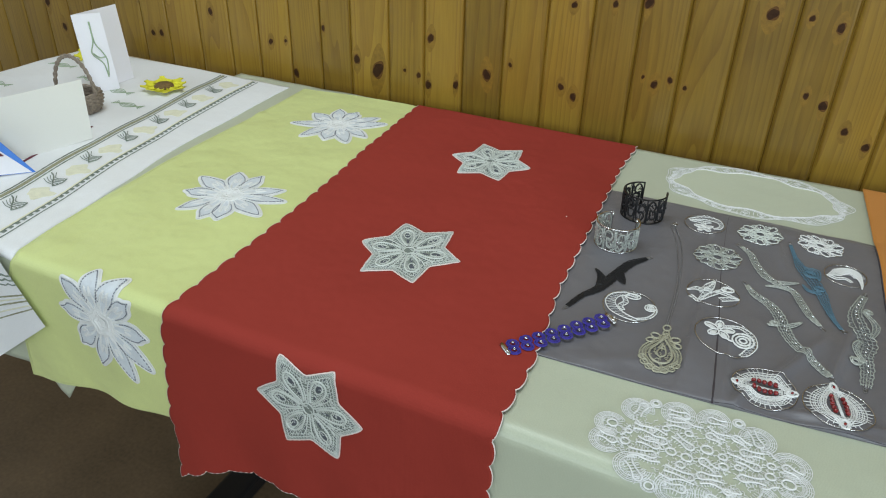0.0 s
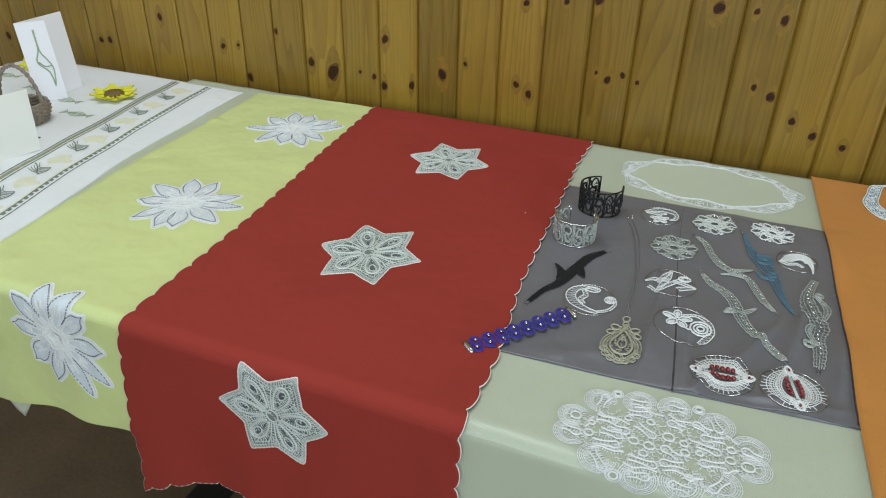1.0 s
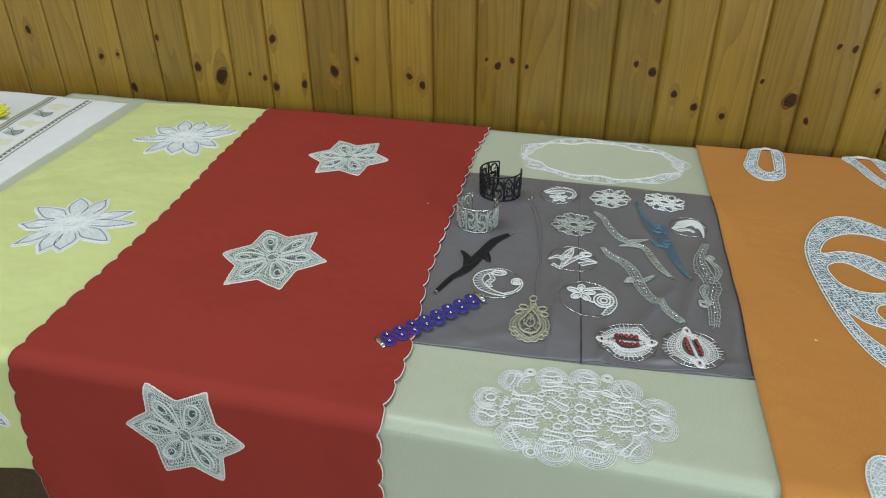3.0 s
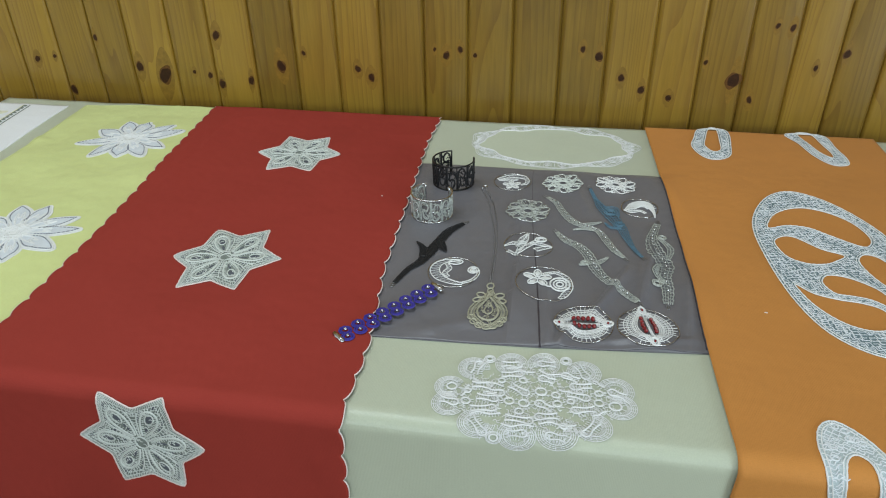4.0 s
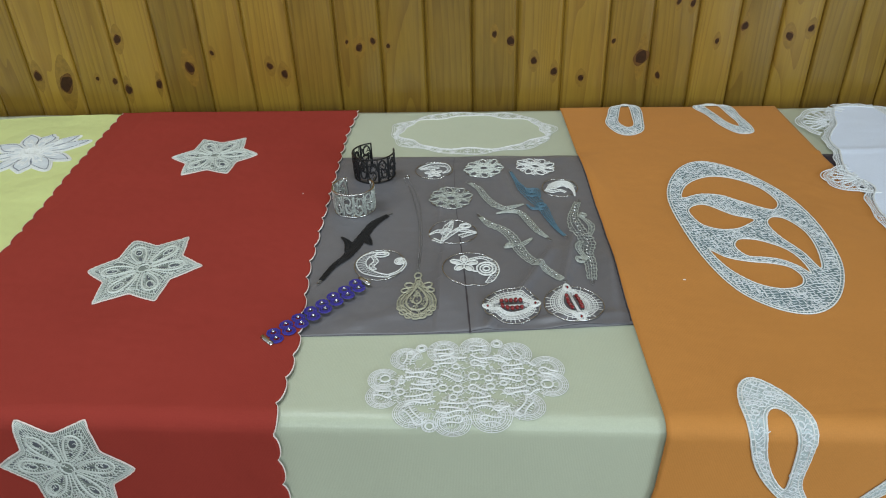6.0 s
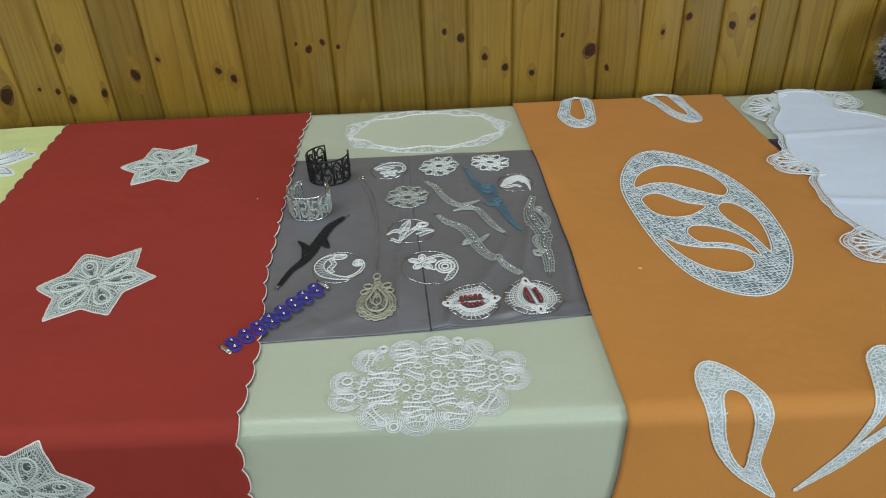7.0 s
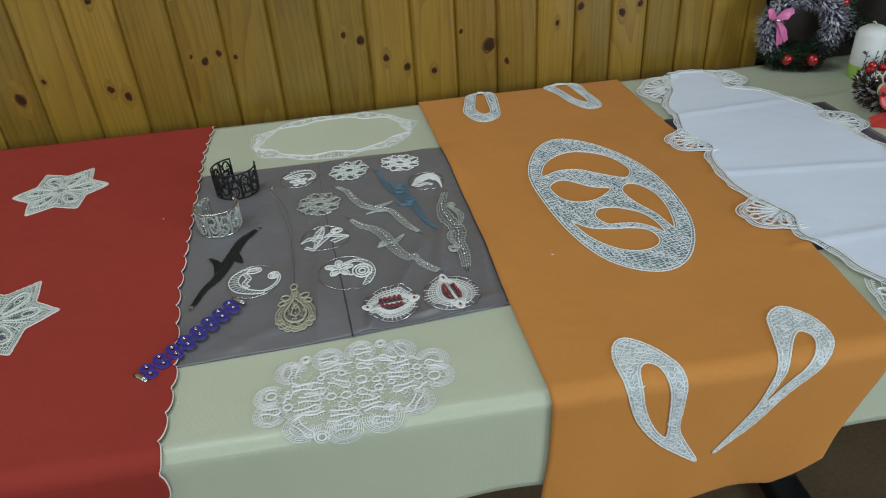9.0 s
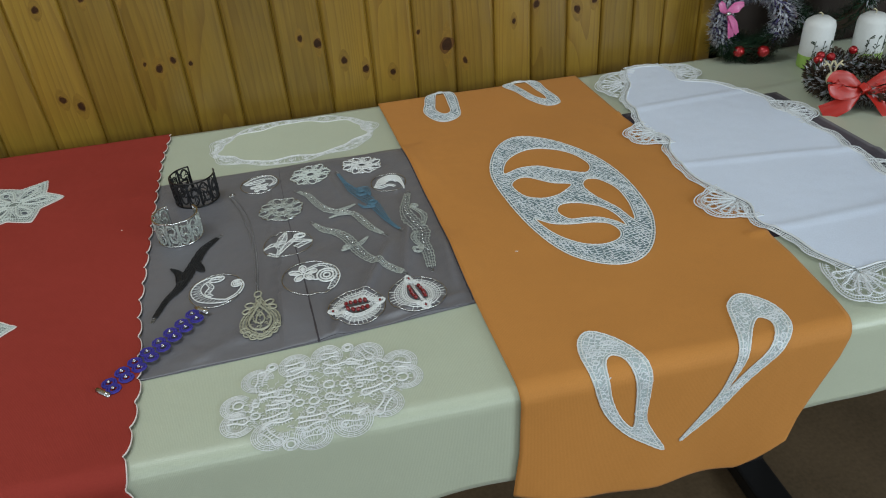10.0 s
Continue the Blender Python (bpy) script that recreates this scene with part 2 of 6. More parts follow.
def part(name, bm, material, parent=None, label="", smooth=False):
    me = bpy.data.meshes.new(name)
    bmesh.ops.recalc_face_normals(bm, faces=bm.faces)
    bm.to_mesh(me)
    bm.free()
    me.materials.append(material)
    if smooth:
        me.polygons.foreach_set("use_smooth", [True] * len(me.polygons))
    ob = new(name, me)
    if parent:
        ob.parent = parent
    if label:
        ob["label"] = label
    return ob


def thing(name, label, category, group="", kind=""):
    return tagged(new(name), label, category, group, kind)


def box(x0, x1, y0, y1, z0, z1, bevel=0.0, bm=None):
    bm = bm or bmesh.new()
    r = bmesh.ops.create_cube(bm, size=1)
    for v in r["verts"]:
        v.co = Vector(((x0 + x1) / 2 + v.co.x * (x1 - x0), (y0 + y1) / 2 + v.co.y * (y1 - y0), (z0 + z1) / 2 + v.co.z * (z1 - z0)))
    if bevel:
        es = list({e for v in r["verts"] for e in v.link_edges})
        bmesh.ops.bevel(bm, geom=es, offset=bevel, segments=2, profile=0.6, affect="EDGES")
    return bm


def spl(ctrl, closed=False, n=7):
    """A smooth curve through the control points."""
    c = [np.array(p, float) for p in ctrl]
    m = len(c)
    out = []
    for i in range(m if closed else m - 1):
        if closed:
            p0, p1, p2, p3 = c[i - 1], c[i], c[(i + 1) % m], c[(i + 2) % m]
        else:
            p0, p1, p2, p3 = c[max(i - 1, 0)], c[i], c[i + 1], c[min(i + 2, m - 1)]
        for k in range(n):
            t = k / n
            out.append(0.5 * (2 * p1 + (p2 - p0) * t + (2 * p0 - 5 * p1 + 4 * p2 - p3) * t * t + (3 * p1 - p0 - 3 * p2 + p3) * t ** 3))
    if not closed:
        out.append(c[-1])
    return np.array(out)


def oval(cx, cy, rx, ry, rot=0.0, n=24, a0=0.0, a1=math.tau):
    full = abs(a1 - a0 - math.tau) < 1e-6
    a = np.linspace(a0, a1, n, endpoint=not full)
    x, y = rx * np.cos(a), ry * np.sin(a)
    c, s = math.cos(rot), math.sin(rot)
    return np.stack([cx + x * c - y * s, cy + x * s + y * c], 1)


def inside(p, poly):
    x, y = p
    px, py = poly[:, 0], poly[:, 1]
    qx, qy = np.roll(px, -1), np.roll(py, -1)
    with np.errstate(divide="ignore", invalid="ignore"):
        hit = ((py > y) != (qy > y)) & (x < (qx - px) * (y - py) / (qy - py) + px)
    return bool(hit.sum() % 2)


def inside_all(pts, poly):
    """inside() for many points at once."""
    x, y = pts[:, 0], pts[:, 1]
    odd = np.zeros(len(pts), bool)
    for (px, py), (qx, qy) in zip(poly, np.roll(poly, -1, 0)):
        if py != qy:
            odd ^= ((py > y) != (qy > y)) & (x < (qx - px) * (y - py) / (qy - py) + px)
    return odd


def inset(poly, d):
    """The closed line moved inwards by d (outwards where d is negative)."""
    nx, pv = np.roll(poly, -1, 0), np.roll(poly, 1, 0)
    t = nx - pv
    t /= np.maximum(np.linalg.norm(t, axis=1, keepdims=True), 1e-9)
    area = np.sum(poly[:, 0] * nx[:, 1] - nx[:, 0] * poly[:, 1])
    n = np.stack([-t[:, 1], t[:, 0]], 1) * (1 if area > 0 else -1)
    return poly + n * d


class Lace:
    """Threads and flat pieces laid out in the plane, then carried onto the cloth."""

    def __init__(self):
        self.v, self.f = [], []

    def cord(self, pts, r, h=0.0, closed=False, up=1.0):
        pts = np.asarray(pts, float)
        n = len(pts)
        if closed:
            t = np.roll(pts, -1, 0) - np.roll(pts, 1, 0)
        else:
            t = np.gradient(pts, axis=0)
        t /= np.maximum(np.linalg.norm(t, axis=1, keepdims=True), 1e-9)
        nn = np.stack([-t[:, 1], t[:, 0]], 1)
        r = np.broadcast_to(np.asarray(r, float), (n,))
        if 8 < n < 200 and r.max() < 0.002:
            r = r * np.where(np.arange(n) % 2 == 0, 1.16, 0.84)
        b = len(self.v)
        for p, q, w in zip(pts, nn, r):
            self.v += [(p[0] + q[0] * w, p[1] + q[1] * w, h), (p[0] + q[0] * w * 0.55, p[1] + q[1] * w * 0.55, h + w * 1.1 * up),
                       (p[0] - q[0] * w * 0.55, p[1] - q[1] * w * 0.55, h + w * 1.1 * up), (p[0] - q[0] * w, p[1] - q[1] * w, h)]
        for i in range(n if closed else n - 1):
            a, c = b + 4 * i, b + 4 * ((i + 1) % n)
            for k in range(3):
                self.f.append((a + k, c + k, c + k + 1, a + k + 1))
        if not closed:
            self.f += [(b, b + 1, b + 2, b + 3), (b + 4 * n - 1, b + 4 * n - 2, b + 4 * n - 3, b + 4 * n - 4)]

    def plate(self, poly, holes=(), h=0.0, step=0.009, thick=0.0006):
        poly = np.asarray(poly, float)
        vs, es = [], []
        for ring in (poly, *holes):
            b = len(vs)
            vs += [Vector(p) for p in ring]
            es += [(b + i, b + (i + 1) % len(ring)) for i in range(len(ring))]
        x0, y0 = poly.min(0)
        x1, y1 = poly.max(0)
        for x in np.arange(x0 + step / 2, x1, step):
            for y in np.arange(y0 + step / 2, y1, step):
                if inside((x, y), poly):
                    vs.append(Vector((x, y)))
        v2, e2, f2 = delaunay_2d_cdt(vs, es, [], 0, 1e-6)[:3]
        b = len(self.v)
        self.v += [(p[0], p[1], h + thick) for p in v2]
        for f in f2:
            c = sum((v2[i] for i in f), Vector((0, 0))) / len(f)
            if inside(c, poly) and not any(inside(c, q) for q in holes):
                self.f.append(tuple(b + i for i in f))
        for ring in (poly, *holes):
            b, n = len(self.v), len(ring)
            self.v += [(p[0], p[1], h + thick) for p in ring] + [(p[0], p[1], h - 0.0005) for p in ring]
            self.f += [(b + i, b + (i + 1) % n, b + n + (i + 1) % n, b + n + i) for i in range(n)]

    def tape(self, pts, w, r=0.0006, h=0.0, rungs=0.0022, centre=True):
        """A braid: two edge cords, a middle cord and a zigzag between."""
        pts = np.asarray(pts, float)
        t = np.gradient(pts, axis=0)
        t /= np.maximum(np.linalg.norm(t, axis=1, keepdims=True), 1e-9)
        nn = np.stack([-t[:, 1], t[:, 0]], 1)
        w = np.broadcast_to(np.asarray(w, float), (len(pts),))[:, None] / 2
        self.cord(pts + nn * w, r, h)
        self.cord(pts - nn * w, r, h)
        if centre:
            self.cord(pts, r * 0.9, h)
        d = np.concatenate([[0], np.cumsum(np.linalg.norm(np.diff(pts, axis=0), axis=1))])
        if rungs:
            k = np.arange(0, d[-1], rungs)
            c = np.stack([np.interp(k, d, pts[:, j]) for j in (0, 1)], 1)
            q = np.stack([np.interp(k, d, nn[:, j]) for j in (0, 1)], 1)
            ww = np.interp(k, d, w[:, 0])[:, None]
            z = np.where(np.arange(len(k)) % 2 == 0, 1.0, -1.0)[:, None]
            self.cord(c + q * ww * z, r * 0.6, h)

    def ribbon(self, pts, w, h=0.0, thick=0.0008):
        pts = np.asarray(pts, float)
        w = np.broadcast_to(np.asarray(w, float), (len(pts),))
        self.cord(pts, np.maximum(w / 2, 1e-4), h, up=thick / max(float(w.max()), 1e-4) * 1.9)

    def ball(self, x, y, r, h=0.0):
        b = len(self.v)
        n = 7
        for k, (rr, z) in enumerate(((0.75, 0.35), (1, 1), (0.72, 1.7), (0.0, 2.0))):
            for i in range(n):
                a = math.tau * i / n
                self.v.append((x + rr * r * math.cos(a), y + rr * r * math.sin(a), h + r * z))
        for k in range(3):
            for i in range(n):
                self.f.append((b + k * n + i, b + k * n + (i + 1) % n, b + (k + 1) * n + (i + 1) % n, b + (k + 1) * n + i))

    def done(self, name, material, parent=None, label="", place=drape, lift=0.0):
        return mesh_ob(name, [place(x, y, h + lift) for x, y, h in self.v], self.f, material, parent, label)


def spot(cx, cy, rot=0.0, scale=1.0):
    """A function that carries a small motif from its own axes to its place on the table."""
    c, s = math.cos(rot) * scale, math.sin(rot) * scale
    return lambda x, y, h=0.0: drape(cx + x * c - y * s, cy + x * s + y * c, h * scale)


def tube(pts, r, n=8, closed=False):
    """A round bar along points in space: vertices and faces. r may vary along it."""
    pts = [Vector(p) for p in pts]
    m = len(pts)
    rr = np.broadcast_to(np.asarray(r, float), (m,))
    vs, fs, side = [], [], None
    for i, p in enumerate(pts):
        t = ((pts[(i + 1) % m] - pts[i - 1]) if closed else (pts[min(i + 1, m - 1)] - pts[max(i - 1, 0)])).normalized()
        if side is None:
            side = t.orthogonal().normalized()
        side = (side - t * side.dot(t)).normalized()
        up = t.cross(side)
        vs += [p + (side * math.cos(math.tau * k / n) + up * math.sin(math.tau * k / n)) * float(rr[i]) for k in range(n)]
    for i in range(m if closed else m - 1):
        for k in range(n):
            a, b = i * n, ((i + 1) % m) * n
            fs.append((a + k, a + (k + 1) % n, b + (k + 1) % n, b + k))
    if not closed:
        fs += [tuple(range(n))[::-1], tuple(range((m - 1) * n, m * n))]
    return vs, fs


def joined(pieces):
    vs, fs = [], []
    for v, f in pieces:
        b = len(vs)
        vs += v
        fs += [tuple(i + b for i in q) for q in f]
    return vs, fs


def lathe(profile, n=24, centre=(0, 0, 0)):
    vs, fs = [], []
    for r, z in profile:
        vs += [(centre[0] + r * math.cos(math.tau * k / n), centre[1] + r * math.sin(math.tau * k / n), centre[2] + z) for k in range(n)]
    for i in range(len(profile) - 1):
        for k in range(n):
            fs.append((i * n + k, i * n + (k + 1) % n, (i + 1) * n + (k + 1) % n, (i + 1) * n + k))
    return vs, fs


# ---------------------------------------------------------------- the room
XW, YS, XE, HC = -3.0, -3.0, 2.6, 2.7
tagged(part("floor", box(XW, XE, YS, 1.9, -0.1, 0), FLOOR), "worn brown linoleum floor", "floor", kind="structure")
tagged(part("ceiling", box(XW, XE, YS, 1.9, HC, HC + 0.1), PLASTER), "white plaster ceiling", "ceiling", kind="structure")
bm = box(XW - 0.12, XW, YS, -1.4, 0, HC)
box(XW - 0.12, XW, 0.2, 1.9, 0, HC, bm=bm)
box(XW - 0.12, XW, -1.4, 0.2, 0, 0.95, bm=bm)
box(XW - 0.12, XW, -1.4, 0.2, 2.35, HC, bm=bm)
tagged(part("wall_west", bm, PLASTER), "white plaster wall with a window opening", "wall", kind="structure")
bm = box(XW, -1.4, YS - 0.12, YS, 0, HC)
box(1.0, XE, YS - 0.12, YS, 0, HC, bm=bm)
box(-1.4, 1.0, YS - 0.12, YS, 0, 0.95, bm=bm)
box(-1.4, 1.0, YS - 0.12, YS, 2.35, HC, bm=bm)
tagged(part("wall_south", bm, PLASTER), "white plaster wall with a wide window opening", "wall", kind="structure")
# the unseen opening in this wall is added for the east fill lamp
bm = box(XE, XE + 0.12, YS, -2.2, 0, HC)
box(XE, XE + 0.12, -0.8, 1.9, 0, HC, bm=bm)
box(XE, XE + 0.12, -2.2, -0.8, 0, 0.9, bm=bm)
box(XE, XE + 0.12, -2.2, -0.8, 2.2, HC, bm=bm)
tagged(part("wall_east", bm, PLASTER), "white plaster wall with a window opening", "wall", kind="structure")
north = tagged(part("wall_north", box(XW, 0.925, 1.374, 1.90, 0, HC), DARK_WOOD), "wall clad in varnished knotty pine boards", "wall", kind="structure")
# the recess's shade is put into the dark colour of its back wall
tagged(part("wall_recess", box(0.925, XE, 1.78, 1.90, 0, HC), DARK_WOOD), "wooden back of the recess, coloured dark for its shade", "wall", kind="structure")
part("corner_post", box(0.915, 0.945, 1.352, 1.40, 0, HC, 0.004), PINE, north, "narrow pine corner strip")


def board_mesh():
    """A tongue-and-groove board one unit wide, with softly rounded edges that dip into the joint."""
    bm = bmesh.new()
    prof = [(-0.5, -0.0074), (-0.482, -0.0080), (-0.468, -0.0108), (-0.435, -0.0135), (-0.39, -0.0141), (0.42, -0.0141), (0.460, -0.0133), (0.486, -0.0108), (0.5, -0.0074)]
    rows = [[bm.verts.new((x, y, z)) for x, y in prof] for z in (-1.35, 1.35)]
    for i in range(len(prof) - 1):
        bm.faces.new((rows[0][i], rows[0][i + 1], rows[1][i + 1], rows[1][i])).smooth = 2 < i < 5
    me = bpy.data.meshes.new("board")
    bmesh.ops.recalc_face_normals(bm, faces=bm.faces)
    bm.to_mesh(me)
    bm.free()
    me.materials.append(PINE)
    return me


BOARD_MESH = board_mesh()
JOINTS = [-2.97 + 0.0872 * k for k in range(18)] + [-1.401, -1.317, -1.217, -1.122, -1.038, -0.948, -0.865, -0.787, -0.692, -0.607, -0.519, -0.432, -0.346, -0.259, -0.174,
          -0.090, -0.006, 0.081, 0.165, 0.248, 0.331, 0.409, 0.487, 0.561, 0.634, 0.704, 0.771, 0.837, 0.916]
boards = []
for x0, x1 in zip(JOINTS, JOINTS[1:]):
    b = new("board", BOARD_MESH)
    b.parent = north
    b.location = ((x0 + x1) / 2, 1.374, 1.35)
    b.scale = (x1 - x0, 1, 1)
    boards.append(b)


def knot(x, z, mm):
    """A knot in its board: a dark core in a warm rim, with grain that bends round it, a hair proud of the varnish."""
    r = mm / 1000
    home = min(boards, key=lambda q: abs(q.location.x - x))
    half = home.scale.x / 2
    x = min(max(x, home.location.x - half + 0.008 + r * 0.5), home.location.x + half - 0.008 - r * 0.5)
    rnd = random.Random(int(x * 9000 + z * 7000))
    tall, lean = rnd.uniform(0.95, 1.35), rnd.uniform(-0.3, 0.3)
    lim = min(x - home.location.x + half - 0.005, home.location.x + half - 0.005 - x)
    for name, k, kz, m, y in (("knot_halo", min(1.75, lim / r), 3.2, KNOT_HALO, 1.35985), ("knot_rim", 1.02, 1.1, KNOT_RIM, 1.35965), ("knot_core", 0.80, 0.84, KNOT, 1.35945)):
        ph = rnd.uniform(0, 6)
        ring = []
        for a in np.linspace(0, math.tau, 20, endpoint=False):
            c, q = math.cos(a) * (1 + 0.12 * math.sin(2 * a + ph)), math.sin(a) * (1 + 0.14 * math.sin(3 * a + ph))
            if name == "knot_halo":
                c, q = math.cos(a) * (0.55 + 0.45 * abs(math.cos(a))), math.sin(a)
            ring.append((x + r * k * c + lean * r * q, y, z + r * kz * q * tall))
        ob = mesh_ob(name, ring + [(x, y - 0.00008, z)], [(i, (i + 1) % 20, 20) for i in range(20)], m)
        ob.parent = home
        ob.matrix_parent_inverse = Matrix.LocRotScale(home.location, None, home.scale).inverted()


KNOTS_A = [(-0.770, 0.806, 8), (-0.717, 0.791, 15), (-0.651, 0.800, 4), (-0.612, 0.794, 5), (-0.590, 0.876, 7), (-0.594, 0.777, 7), (-0.528, 0.787, 7),
           (-0.462, 0.819, 9), (-0.413, 0.847, 4), (-0.305, 0.820, 6), (-0.279, 0.804, 7), (-0.152, 0.864, 3), (-0.130, 0.853, 7), (-0.103, 0.865, 5),
           (-0.075, 0.855, 4), (0.123, 0.874, 5), (0.156, 0.861, 8), (0.197, 0.823, 6), (0.235, 0.802, 7), (0.286, 0.789, 6), (0.394, 0.827, 13)]
KNOTS_B = [(0.428, 0.792, 5), (0.341, 0.858, 4), (0.527, 0.855, 4), (0.654, 0.862, 7), (0.689, 0.875, 6), (0.449, 0.926, 4), (0.474, 0.923, 5), (-1.171, 0.861, 7),
           (-1.001, 0.814, 6), (-0.959, 0.821, 4), (-0.945, 0.750, 8), (-0.864, 0.863, 5), (-1.367, 0.786, 7), (-1.339, 0.789, 7), (-1.688, 0.76, 8), (-1.733, 0.82, 9),
           (-0.221, 0.986, 5), (-0.172, 0.995, 8), (0.040, 1.000, 10), (0.145, 0.99, 7), (-0.296, 0.976, 6), (0.572, 0.881, 6), (0.10, 1.0, 5)]
for k in KNOTS_A + KNOTS_B:
    knot(*k)

# ---------------------------------------------------------------- the table and its cloths
table = thing("long_table", "long laminate table on black steel T-shaped feet", "table")
part("tabletop", box(-1.52, 1.72, YF - 0.006, 1.295, 0.712, 0.7405, 0.003), BOARD, table)
for lx in (-0.76, 0.875):
    leg = part("leg", box(lx - 0.03, lx + 0.03, 0.88, 0.94, 0.035, 0.712, 0.004), STEEL_BLACK, table)
    part("foot", box(lx - 0.033, lx + 0.033, 0.60, 1.22, 0.0, 0.038, 0.006), STEEL_BLACK, leg)


def bumps(d, pitch, depth):
    """Scallops: round bumps with sharp notches between."""
    u = (d / pitch) % 1.0
    return depth * (math.sqrt(max(0.0, 1 - (2 * u - 1) ** 2)) - 0.6)


def cloth(name, left, right, back, front, material, parent, h, scallop=None, nx=60, ns=260, label=""):
    """A draped cloth. left and right give x along s, front gives the s of the hanging edge along x. Returns its edge lines."""
    rows, grid, verts, faces = [], [], [], []
    for i in range(ns + 1):
        b = i / ns
        row = []
        for j in range(nx + 1):
            a = j / nx
            s = back
            for _ in range(3):
                x = left(s) + (right(s) - left(s)) * a
                s = back + (front(x) - back) * b
            if scallop:
                pitch, depth = scallop
                dx = bumps(s, pitch, depth)
                x += dx * max(0, 1 - a / 0.12) * -1 + dx * max(0, 1 - (1 - a) / 0.12)
                s -= bumps(x, pitch, depth) * max(0, 1 - (1 - b) / 0.08)
            row.append((x, s))
        rows.append(row)
    w = nx + 1
    for row in rows:
        verts += [drape(x, s, h) for x, s in row]
    faces += [(i * w + j, i * w + j + 1, (i + 1) * w + j + 1, (i + 1) * w + j) for i in range(ns) for j in range(nx)]
    rim = [(0, j) for j in range(w)] + [(i, nx) for i in range(1, ns + 1)] + [(ns, j) for j in range(nx - 1, -1, -1)] + [(i, 0) for i in range(ns - 1, 0, -1)]
    base = len(verts)
    verts += [drape(*rows[i][j], h - 0.0016) for i, j in rim]
    n = len(rim)
    faces += [(rim[k][0] * w + rim[k][1], base + k, base + (k + 1) % n, rim[(k + 1) % n][0] * w + rim[(k + 1) % n][1]) for k in range(n)]
    mesh_ob(name, verts, faces, material, parent, label)
    return np.array([r[0] for r in rows]), np.array([r[-1] for r in rows]), np.array(rows[-1])


def line(*pairs):
    ks, vs = zip(*sorted(pairs))
    return lambda s: float(np.interp(s, ks, vs))


def level(v):
    return lambda s: v


base_cloth = thing("beige_tablecloth", "plain beige satin tablecloth over the long table", "tablecloth")
cloth("fabric", level(-1.05), level(1.74), 1.302, line((-1.05, 0.33), (-0.82, 0.318), (-0.795, 0.305), (-0.774, 0.272), (-0.74, 0.325), (-0.70, 0.35), (-0.2, 0.36), (0.2, 0.39), (0.6, 0.404), (1.74, 0.406)), BEIGE, base_cloth, -0.0050, nx=220, ns=120)

yellow = thing("yellow_tablecloth", "pale yellow tablecloth with three white lace flowers", "tablecloth")
y_left = line((0.25, -0.84), (0.30, -0.838), (0.478, -0.818), (0.52, -0.797), (0.66, -0.822), (0.90, -0.841), (1.18, -0.846), (1.278, -0.856), (1.300, -0.62))
yl, yr, yb = cloth("fabric", y_left, line((0.2, -0.50), (0.5, -0.49), (1.3, -0.55)), 1.300, line((-0.84, 0.298), (-0.70, 0.315), (-0.55, 0.335), (-0.4, 0.34)), YELLOW, yellow, -0.0028)
hem = Lace()
hem.cord(inset(np.vstack([yl, yb[1:]]), 0.0)[1:-1], 0.0012, -0.001)
hem.done("hem", YELLOW, yellow, lift=-0.0028)

red = thing("red_runner", "red cotton runner with scalloped edge and three lace stars", "table runner")
r_left = line((0.20, -0.560), (0.302, -0.547), (0.34, -0.553), (0.483, -0.536), (0.53, -0.526), (0.707, -0.533), (0.842, -0.541), (1.058, -0.566), (1.31, -0.588))
r_right = line((0.20, -0.105), (0.418, -0.099), (0.588, -0.097), (0.644, -0.099), (0.78, -0.117), (0.86, -0.120), (1.0, -0.127), (1.186, -0.136), (1.31, -0.132))
rl, rr, rb = cloth("fabric", r_left, r_right, 1.302, line((-0.56, 0.222), (-0.50, 0.262), (-0.452, 0.277), (-0.342, 0.292), (-0.1, 0.29)), RED, red, 0.0, scallop=(0.036, 0.0065), nx=110, ns=300)
for edge in (rl, rr, rb):
    e = Lace()
    e.cord(edge, 0.0009, -0.0010)
    e.done("scalloped_edging", PINKISH, red, "pinkish white overcast edging")

orange = thing("orange_runner", "orange cotton runner with white lace oval and leaves", "table runner")
o_left = line((0.30, 0.262), (0.379, 0.268), (0.437, 0.275), (0.51, 0.2775), (0.668, 0.271), (0.891, 0.267), (1.31, 0.245))
o_right = line((0.36, 0.590), (0.40, 0.600), (0.48, 0.632), (0.53, 0.643), (0.557, 0.648), (0.65, 0.655), (0.88, 0.655), (1.09, 0.636), (1.31, 0.632))
ol, orr, ob_ = cloth("fabric", o_left, o_right, 1.303, line((0.26, 0.375), (0.353, 0.342), (0.44, 0.330), (0.535, 0.331), (0.60, 0.370)), ORANGE, orange, 0.0, nx=80)
for edge in (ol, orr, ob_):
    e = Lace()
    e.cord(edge, 0.0007, -0.001)
    e.done("hem", ORANGE, orange)

satin = thing("grey_satin_square", "creased grey satin square laid under the lace jewellery", "cloth")
cloth("fabric", line((0.64, -0.125), (1.1, -0.145)), line((0.668, 0.283), (1.11, 0.262)), 1.104, line((-0.1, 0.647), (0.09, 0.655), (0.275, 0.672)), GREY, satin, -0.0038, nx=150, ns=180)
pleat = Lace()
pl = spl([(0.056, 1.100), (0.057, 1.057), (0.066, 0.92), (0.080, 0.774), (0.090, 0.653)])
pleat.cord(pl, np.interp(np.linspace(0, 1, len(pl)), [0, 0.45, 0.7, 1], [0.0003, 0.0003, 0.0009, 0.0012]), 0.0, up=0.4)
pleat.done("seam", GREY_EDGE, satin, "dark seam line", lift=-0.0038)
e = Lace()
